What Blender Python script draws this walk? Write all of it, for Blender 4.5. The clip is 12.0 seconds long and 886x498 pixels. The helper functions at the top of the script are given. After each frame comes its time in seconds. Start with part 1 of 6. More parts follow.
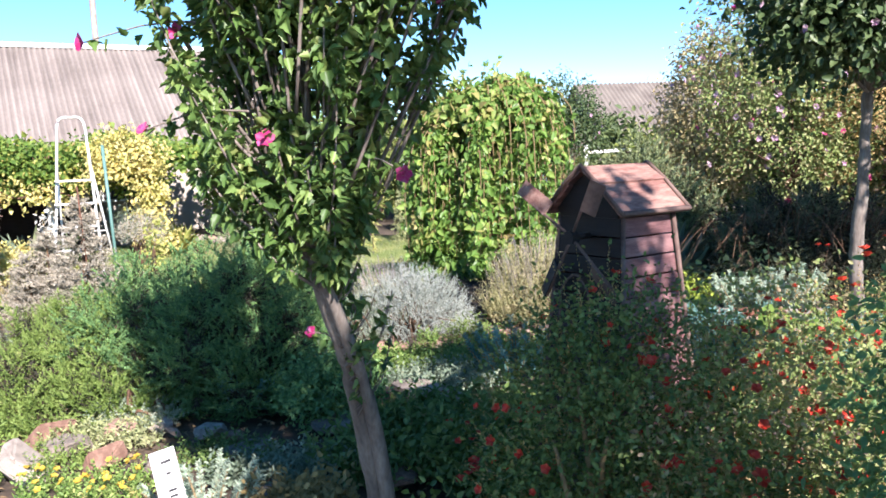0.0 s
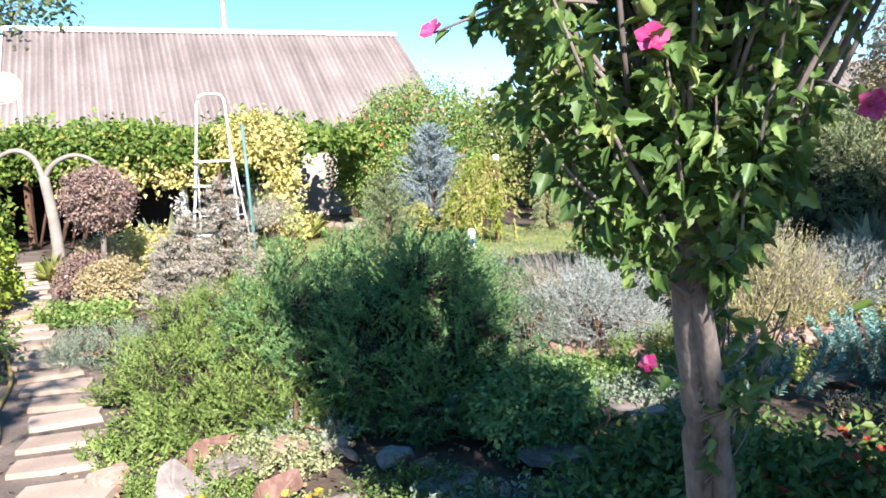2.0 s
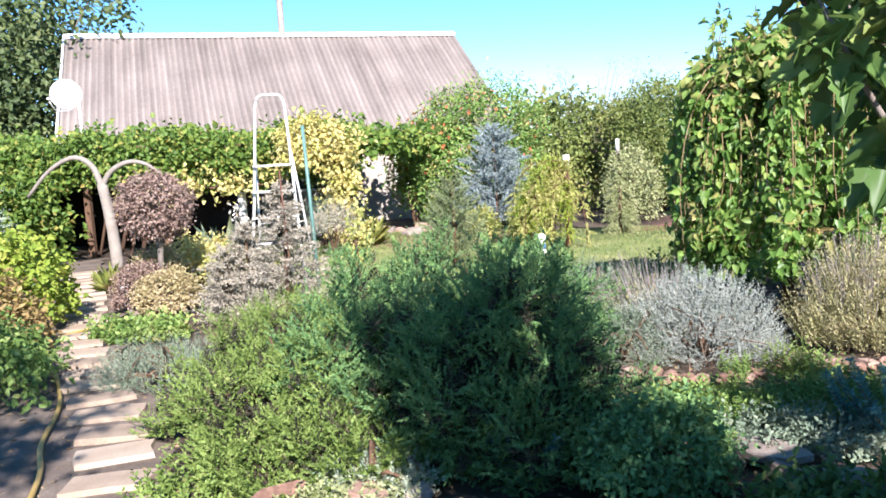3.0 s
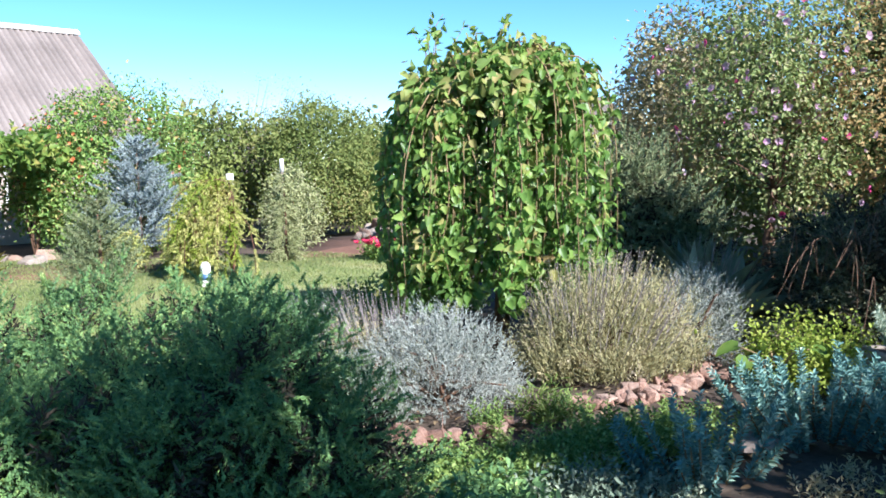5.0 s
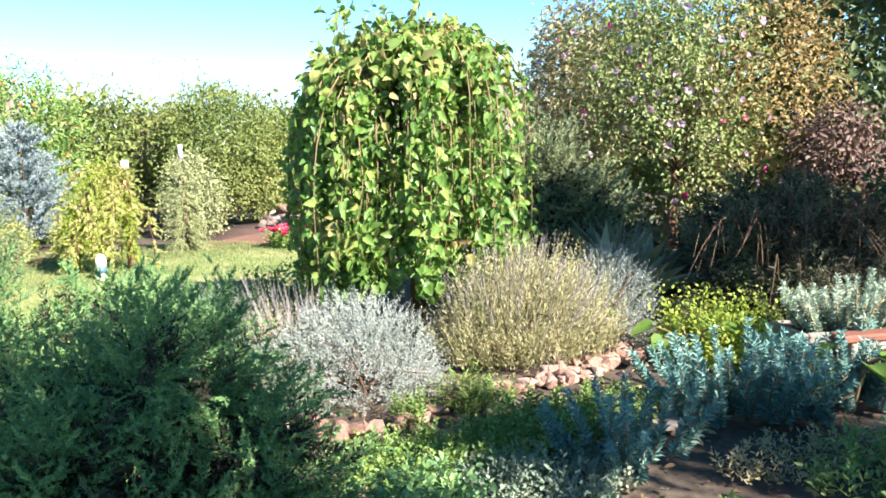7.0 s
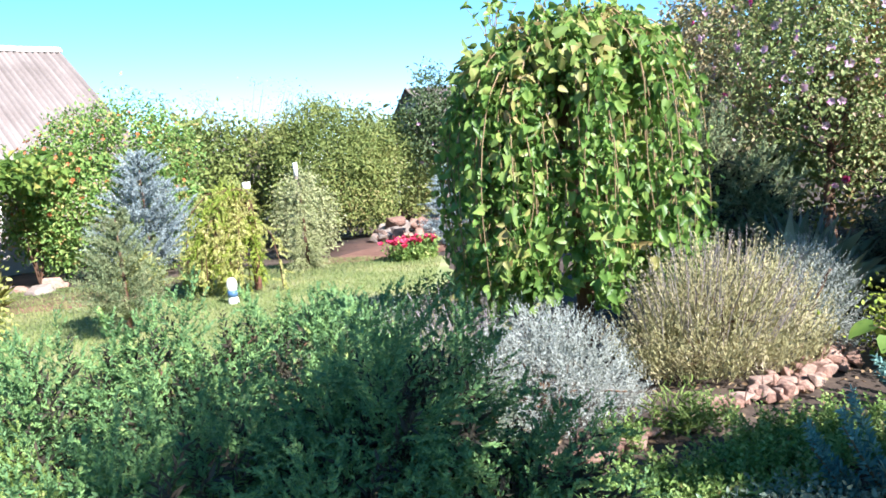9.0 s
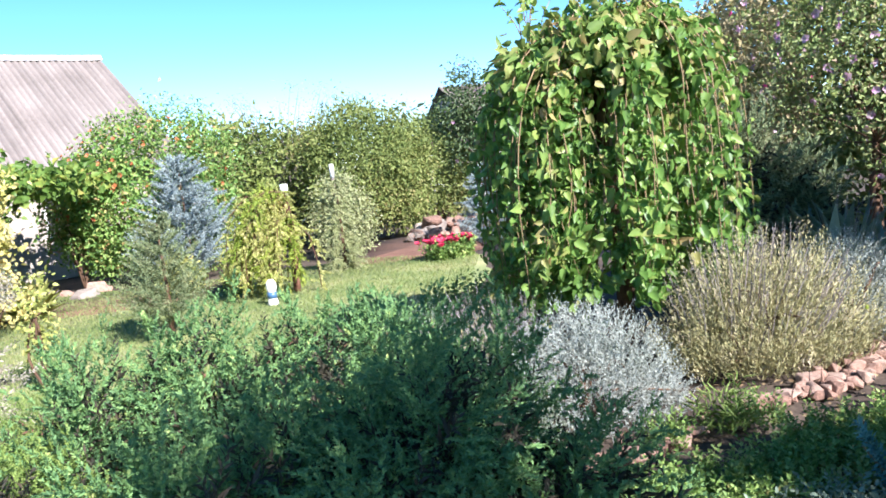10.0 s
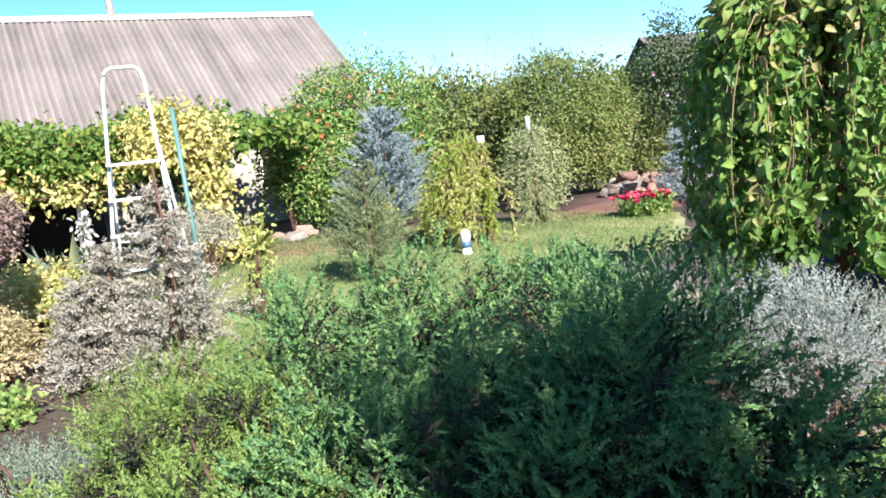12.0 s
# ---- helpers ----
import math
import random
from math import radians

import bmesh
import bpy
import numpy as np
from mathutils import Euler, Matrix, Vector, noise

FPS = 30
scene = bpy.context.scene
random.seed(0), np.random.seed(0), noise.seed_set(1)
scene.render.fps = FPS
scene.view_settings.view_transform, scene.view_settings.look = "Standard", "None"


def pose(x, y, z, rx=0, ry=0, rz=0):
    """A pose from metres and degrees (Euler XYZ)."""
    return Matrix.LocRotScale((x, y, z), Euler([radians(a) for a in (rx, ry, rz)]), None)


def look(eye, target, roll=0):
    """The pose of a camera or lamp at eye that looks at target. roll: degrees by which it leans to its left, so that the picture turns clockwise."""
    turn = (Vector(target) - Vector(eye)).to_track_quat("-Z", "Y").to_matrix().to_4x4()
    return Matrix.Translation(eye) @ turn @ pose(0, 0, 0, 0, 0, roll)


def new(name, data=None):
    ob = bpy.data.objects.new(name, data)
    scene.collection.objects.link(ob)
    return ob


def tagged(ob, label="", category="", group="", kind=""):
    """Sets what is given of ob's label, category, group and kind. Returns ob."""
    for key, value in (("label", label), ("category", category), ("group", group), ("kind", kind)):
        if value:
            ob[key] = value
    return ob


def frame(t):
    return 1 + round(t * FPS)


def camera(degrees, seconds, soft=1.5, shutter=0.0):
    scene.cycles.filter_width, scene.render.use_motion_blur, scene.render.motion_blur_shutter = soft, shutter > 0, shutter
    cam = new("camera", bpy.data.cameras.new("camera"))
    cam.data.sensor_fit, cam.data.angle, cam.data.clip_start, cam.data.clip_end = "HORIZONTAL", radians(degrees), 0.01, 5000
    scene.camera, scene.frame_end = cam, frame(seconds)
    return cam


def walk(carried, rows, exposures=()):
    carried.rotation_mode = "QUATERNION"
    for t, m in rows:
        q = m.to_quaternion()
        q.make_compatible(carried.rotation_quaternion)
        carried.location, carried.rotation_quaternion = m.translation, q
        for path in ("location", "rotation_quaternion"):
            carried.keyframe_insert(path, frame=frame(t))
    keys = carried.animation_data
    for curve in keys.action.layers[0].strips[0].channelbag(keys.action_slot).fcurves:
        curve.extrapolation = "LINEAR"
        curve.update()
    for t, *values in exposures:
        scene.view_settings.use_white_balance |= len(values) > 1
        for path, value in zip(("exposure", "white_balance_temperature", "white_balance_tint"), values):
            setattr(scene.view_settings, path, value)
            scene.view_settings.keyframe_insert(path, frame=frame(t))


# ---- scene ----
cam = camera(57.47, 12.0, soft=1.7)
# seconds, place in metres, then the turn in degrees
ROWS = [
    (0.0, -0.059, 0.500, 1.735, 83.33, 2.42, 2.32),
    (0.5, -0.259, 0.763, 1.682, 83.17, 1.68, 4.92),
    (1.0, -0.434, 1.006, 1.672, 83.32, 3.57, 5.90),
    (1.5, -0.657, 1.235, 1.663, 85.40, 1.66, 8.75),
    (2.0, -0.824, 1.479, 1.629, 82.95, 2.40, 9.72),
    (2.5, -0.972, 1.774, 1.628, 82.98, 3.29, 13.69),
    (4.5, -1.688, 3.019, 1.560, 84.24, 1.22, 1.12),
    (5.0, -1.780, 3.212, 1.576, 84.03, 1.02, -12.31),
    (5.5, -1.810, 3.305, 1.601, 84.20, -0.40, -22.18),
    (6.0, -1.827, 3.317, 1.584, 83.33, -0.55, -22.44),
    (6.5, -1.776, 3.327, 1.593, 83.01, 0.59, -22.47),
    (7.0, -1.821, 3.367, 1.565, 82.84, 1.48, -19.17),
    (7.5, -1.992, 3.585, 1.524, 82.09, 1.75, -16.48),
    (9.5, -2.290, 3.997, 1.568, 83.90, 6.46, -12.79),
    (10.0, -2.284, 3.993, 1.567, 83.76, 6.62, -11.19),
    (10.5, -2.306, 3.972, 1.572, 83.79, 6.49, -8.98),
    (11.0, -2.331, 3.965, 1.563, 83.61, 6.05, -4.06),
    (11.5, -2.353, 3.971, 1.561, 82.83, 5.80, -0.23),
    (12.0, -2.364, 3.987, 1.553, 82.03, 5.99, 2.27),
]
walk(cam, [(t, pose(x, y, z, rx, ry, rz)) for t, x, y, z, rx, ry, rz in ROWS],
     exposures=[(0, 1.58, 6170, 19.5), (2.5, 1.55, 6120, 18.5), (4.5, 1.13, 5610, 15.5), (5, 1.37, 5700, 14.5), (5.7, 1.74, 6320, 14.5), (6.5, 1.88, 6370, 13.5), (7.5, 1.99, 6320, 12.5), (9.5, 1.62, 5810, 16.5), (10.5, 1.58, 5860, 15.5), (11.5, 1.37, 5880, 14.5), (12, 1.38, 5980, 13.5)])

# ---- light ----
SUN_TO = Vector((0.43, -0.9, 0.0)).normalized()
SUN_UP = radians(34)
sun_dir = Vector((SUN_TO.x * math.cos(SUN_UP), SUN_TO.y * math.cos(SUN_UP), math.sin(SUN_UP)))
world = bpy.data.worlds.new("sky")
scene.world = world
world.use_nodes = True
wn, wl = world.node_tree.nodes, world.node_tree.links
wn.clear()
sky = wn.new("ShaderNodeTexSky")
sky.sky_type, sky.sun_disc = "NISHITA", False
sky.sun_elevation, sky.sun_rotation = SUN_UP, math.atan2(SUN_TO.x, SUN_TO.y)
sky.altitude = 1500
sky.air_density, sky.dust_density, sky.ozone_density = 0.8, 0.0, 1.0
wbg, wout = wn.new("ShaderNodeBackground"), wn.new("ShaderNodeOutputWorld")
wbg.inputs["Strength"].default_value = 0.092
vivid = wn.new("ShaderNodeHueSaturation")
vivid.inputs["Saturation"].default_value = 1.26
vivid.inputs["Hue"].default_value = 0.49
wl.new(sky.outputs[0], vivid.inputs["Color"])
wl.new(vivid.outputs[0], wbg.inputs["Color"])
wl.new(wbg.outputs[0], wout.inputs["Surface"])
sun_data = bpy.data.lights.new("sun", "SUN")
sun_data.energy, sun_data.angle, sun_data.color = 5.0, radians(0.6), (1.0, 0.93, 0.84)
sun = new("sun", sun_data)
sun.matrix_world = look((0, 0, 30), Vector((0, 0, 30)) - sun_dir)


# ---- materials ----
def shader(name):
    m = bpy.data.materials.new(name)
    m.use_nodes = True
    nt = m.node_tree
    return m, nt.nodes, nt.links, nt.nodes["Principled BSDF"]


def ramp(nodes, stops):
    r = nodes.new("ShaderNodeValToRGB")
    el = r.color_ramp.elements
    while len(el) < len(stops):
        el.new(0.5)
    for e, (p, c) in zip(el, stops):
        e.position, e.color = p, (*c, 1)
    return r


def leaf_mat(name, stops, rough=0.5, glow=0.4, patch=4.0, own=0.75):
    """Leaves: each one takes a colour of its own, and patches of the plant differ."""
    stops = [(p, tuple(1.05 * v for v in c) if c[1] > c[0] * 1.08 and c[1] > c[2] * 1.3 else tuple(0.78 * v for v in c)) for p, c in stops]
    m, n, l, b = shader(name)
    geo, tc, no = n.new("ShaderNodeNewGeometry"), n.new("ShaderNodeTexCoord"), n.new("ShaderNodeTexNoise")
    no.inputs["Scale"].default_value = patch
    no.inputs["Detail"].default_value = 3
    l.new(tc.outputs["Object"], no.inputs["Vector"])
    a = n.new("ShaderNodeMath")
    a.operation = "MULTIPLY_ADD"
    a.inputs[1].default_value, a.inputs[2].default_value = 2.0 - 0.67 * own, -0.5 - 0.165 * own
    l.new(no.outputs["Fac"], a.inputs[0])
    s = n.new("ShaderNodeMath")
    s.operation = "MULTIPLY_ADD"
    s.inputs[1].default_value = own
    l.new(geo.outputs["Random Per Island"], s.inputs[0])
    l.new(a.outputs[0], s.inputs[2])
    r = ramp(n, stops)
    l.new(s.outputs[0], r.inputs["Fac"])
    l.new(r.outputs["Color"], b.inputs["Base Color"])
    b.inputs["Roughness"].default_value = rough
    b.inputs["Specular IOR Level"].default_value = 0.35
    t, mix = n.new("ShaderNodeBsdfTranslucent"), n.new("ShaderNodeMixShader")
    mix.inputs["Fac"].default_value = glow
    l.new(r.outputs["Color"], t.inputs["Color"])
    l.new(b.outputs[0], mix.inputs[1])
    l.new(t.outputs[0], mix.inputs[2])
    l.new(mix.outputs[0], n["Material Output"].inputs["Surface"])
    return m


def plain_mat(name, stops, rough=0.7, scale=6.0, fine=60.0, bump=0.4, metal=0.0, stretch=(1, 1, 1), per_object=0.0, depth=0.01):
    """A surface with stains at one scale, grain at another, and fine relief."""
    if name not in ("white_paint", "pale_metal"):
        stops = [(p, tuple(0.7 * v for v in c)) for p, c in stops]
    m, n, l, b = shader(name)
    tc, mp = n.new("ShaderNodeTexCoord"), n.new("ShaderNodeMapping")
    mp.inputs["Scale"].default_value = stretch
    l.new(tc.outputs["Object"], mp.inputs["Vector"])
    big, small = n.new("ShaderNodeTexNoise"), n.new("ShaderNodeTexNoise")
    for o, sc, det in ((big, scale, 5), (small, fine, 4)):
        o.inputs["Scale"].default_value, o.inputs["Detail"].default_value = sc, det
        l.new(mp.outputs[0], o.inputs["Vector"])
    mx = n.new("ShaderNodeMath")
    mx.operation = "MULTIPLY_ADD"
    mx.inputs[1].default_value = 0.35
    l.new(small.outputs["Fac"], mx.inputs[0])
    half = n.new("ShaderNodeMath")
    half.operation = "MULTIPLY"
    half.inputs[1].default_value = 0.65
    l.new(big.outputs["Fac"], half.inputs[0])
    l.new(half.outputs[0], mx.inputs[2])
    last = mx
    if per_object:
        info, ad = n.new("ShaderNodeObjectInfo"), n.new("ShaderNodeMath")
        ad.operation = "MULTIPLY_ADD"
        ad.inputs[1].default_value = per_object
        l.new(info.outputs["Random"], ad.inputs[0])
        sb = n.new("ShaderNodeMath")
        sb.operation = "SUBTRACT"
        sb.inputs[1].default_value = per_object / 2
        l.new(mx.outputs[0], sb.inputs[0])
        l.new(sb.outputs[0], ad.inputs[2])
        last = ad
    r = ramp(n, stops)
    l.new(last.outputs[0], r.inputs["Fac"])
    l.new(r.outputs["Color"], b.inputs["Base Color"])
    b.inputs["Roughness"].default_value, b.inputs["Metallic"].default_value = rough, metal
    bp = n.new("ShaderNodeBump")
    bp.inputs["Strength"].default_value, bp.inputs["Distance"].default_value = bump, depth
    l.new(last.outputs[0], bp.inputs["Height"])
    l.new(bp.outputs[0], b.inputs["Normal"])
    return m


M = dict(
    soil=plain_mat("soil", [(0.3, (0.035, 0.025, 0.018)), (0.5, (0.1, 0.07, 0.048)), (0.7, (0.2, 0.15, 0.1))], 0.95, 1.2, 22, 0.8, depth=0.03),
    bed_soil=plain_mat("bed_soil", [(0.3, (0.12, 0.06, 0.04)), (0.6, (0.25, 0.13, 0.09)), (0.75, (0.32, 0.2, 0.14))], 0.95, 2, 25, 0.8, depth=0.03),
    lawn=plain_mat("lawn", [(0.35, (0.15, 0.2, 0.065)), (0.5, (0.28, 0.33, 0.12)), (0.65, (0.43, 0.41, 0.2))], 0.9, 1.0, 40, 0.6, depth=0.02),
    path=plain_mat("path_grit", [(0.3, (0.1, 0.075, 0.055)), (0.55, (0.22, 0.17, 0.13)), (0.7, (0.34, 0.28, 0.22))], 0.95, 3, 60, 0.7, depth=0.015),
    slab=plain_mat("sandstone_slab", [(0.3, (0.36, 0.27, 0.19)), (0.55, (0.52, 0.4, 0.29)), (0.75, (0.6, 0.5, 0.38))], 0.85, 5, 70, 0.4, per_object=0.25),
    rock=plain_mat("pink_rock", [(0.3, (0.22, 0.12, 0.085)), (0.5, (0.42, 0.25, 0.18)), (0.72, (0.55, 0.4, 0.31))], 0.85, 7, 60, 0.6, per_object=0.35),
    grey_rock=plain_mat("grey_rock", [(0.3, (0.16, 0.13, 0.11)), (0.5, (0.34, 0.28, 0.23)), (0.72, (0.5, 0.43, 0.36))], 0.85, 7, 60, 0.6, per_object=0.3),
    bark=plain_mat("grey_bark", [(0.3, (0.1, 0.08, 0.065)), (0.5, (0.24, 0.2, 0.165)), (0.7, (0.42, 0.37, 0.31))], 0.9, 12, 80, 0.8, stretch=(1, 1, 0.25)),
    brown_bark=plain_mat("brown_bark", [(0.3, (0.07, 0.04, 0.025)), (0.6, (0.2, 0.11, 0.06)), (0.75, (0.3, 0.2, 0.12))], 0.9, 15, 90, 0.7, stretch=(1, 1, 0.3)),
    twig=plain_mat("tan_twig", [(0.3, (0.24, 0.16, 0.07)), (0.7, (0.42, 0.3, 0.15))], 0.8, 15, 90, 0.4),
    roof=plain_mat("fibre_cement", [(0.3, (0.185, 0.152, 0.13)), (0.5, (0.27, 0.226, 0.196)), (0.7, (0.345, 0.294, 0.256))], 0.85, 0.7, 14, 0.3, stretch=(1, 1, 0.4)),
    grey_roof=plain_mat("grey_fibre_cement", [(0.3, (0.16, 0.13, 0.11)), (0.6, (0.28, 0.24, 0.2))], 0.9, 1.2, 20, 0.3),
    white=plain_mat("white_paint", [(0.25, (0.5, 0.47, 0.42)), (0.45, (0.74, 0.72, 0.68)), (0.7, (0.82, 0.81, 0.78))], 0.5, 9, 70, 0.15),
    plaster=plain_mat("plaster", [(0.3, (0.42, 0.36, 0.3)), (0.6, (0.6, 0.53, 0.45))], 0.9, 2, 40, 0.3),
    dark_and_shaded_wood=plain_mat("dark_and_shaded_wood", [(0.3, (0.012, 0.008, 0.008)), (0.6, (0.035, 0.023, 0.021))], 0.75, 6, 60, 0.4, stretch=(1, 1, 5)),
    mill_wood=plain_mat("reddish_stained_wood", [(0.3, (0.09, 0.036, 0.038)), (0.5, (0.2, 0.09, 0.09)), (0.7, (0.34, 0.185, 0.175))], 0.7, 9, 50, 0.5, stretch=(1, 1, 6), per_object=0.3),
    mill_roof=plain_mat("brown_shingle_board", [(0.3, (0.1, 0.036, 0.03)), (0.5, (0.27, 0.125, 0.1)), (0.68, (0.46, 0.28, 0.22))], 0.75, 9, 50, 0.6, stretch=(0.6, 3.0, 3.0), per_object=0.25),
    mill_trim=plain_mat("weathered_trim", [(0.3, (0.1, 0.055, 0.045)), (0.7, (0.28, 0.18, 0.145))], 0.75, 10, 60, 0.4),
    metal=plain_mat("pale_metal", [(0.3, (0.6, 0.58, 0.54)), (0.7, (0.78, 0.77, 0.74))], 0.35, 12, 80, 0.1, metal=0.2),
    green_paint=plain_mat("green_paint", [(0.3, (0.1, 0.22, 0.19)), (0.7, (0.18, 0.34, 0.3))], 0.5, 12, 80, 0.1),
    rust=plain_mat("rusty_steel", [(0.3, (0.11, 0.045, 0.025)), (0.7, (0.26, 0.12, 0.07))], 0.8, 14, 80, 0.4),
    terracotta=plain_mat("terracotta", [(0.3, (0.2, 0.07, 0.04)), (0.7, (0.34, 0.13, 0.08))], 0.8, 9, 60, 0.3),
    concrete=plain_mat("concrete", [(0.3, (0.26, 0.22, 0.18)), (0.7, (0.45, 0.4, 0.33))], 0.9, 6, 60, 0.4),
    hose=plain_mat("yellow_hose", [(0.3, (0.5, 0.33, 0.08)), (0.7, (0.7, 0.5, 0.17))], 0.5, 8, 60, 0.1),
    black=plain_mat("black_ink", [(0.3, (0.015, 0.015, 0.017)), (0.7, (0.03, 0.03, 0.03))], 0.6, 8, 60, 0.05),
    blue=plain_mat("blue_glaze", [(0.3, (0.08, 0.18, 0.35)), (0.7, (0.15, 0.3, 0.5))], 0.3, 8, 60, 0.05),
    tarp=plain_mat("grey_green_netting", [(0.3, (0.1, 0.15, 0.13)), (0.7, (0.24, 0.32, 0.28))], 0.8, 5, 50, 0.4),
)
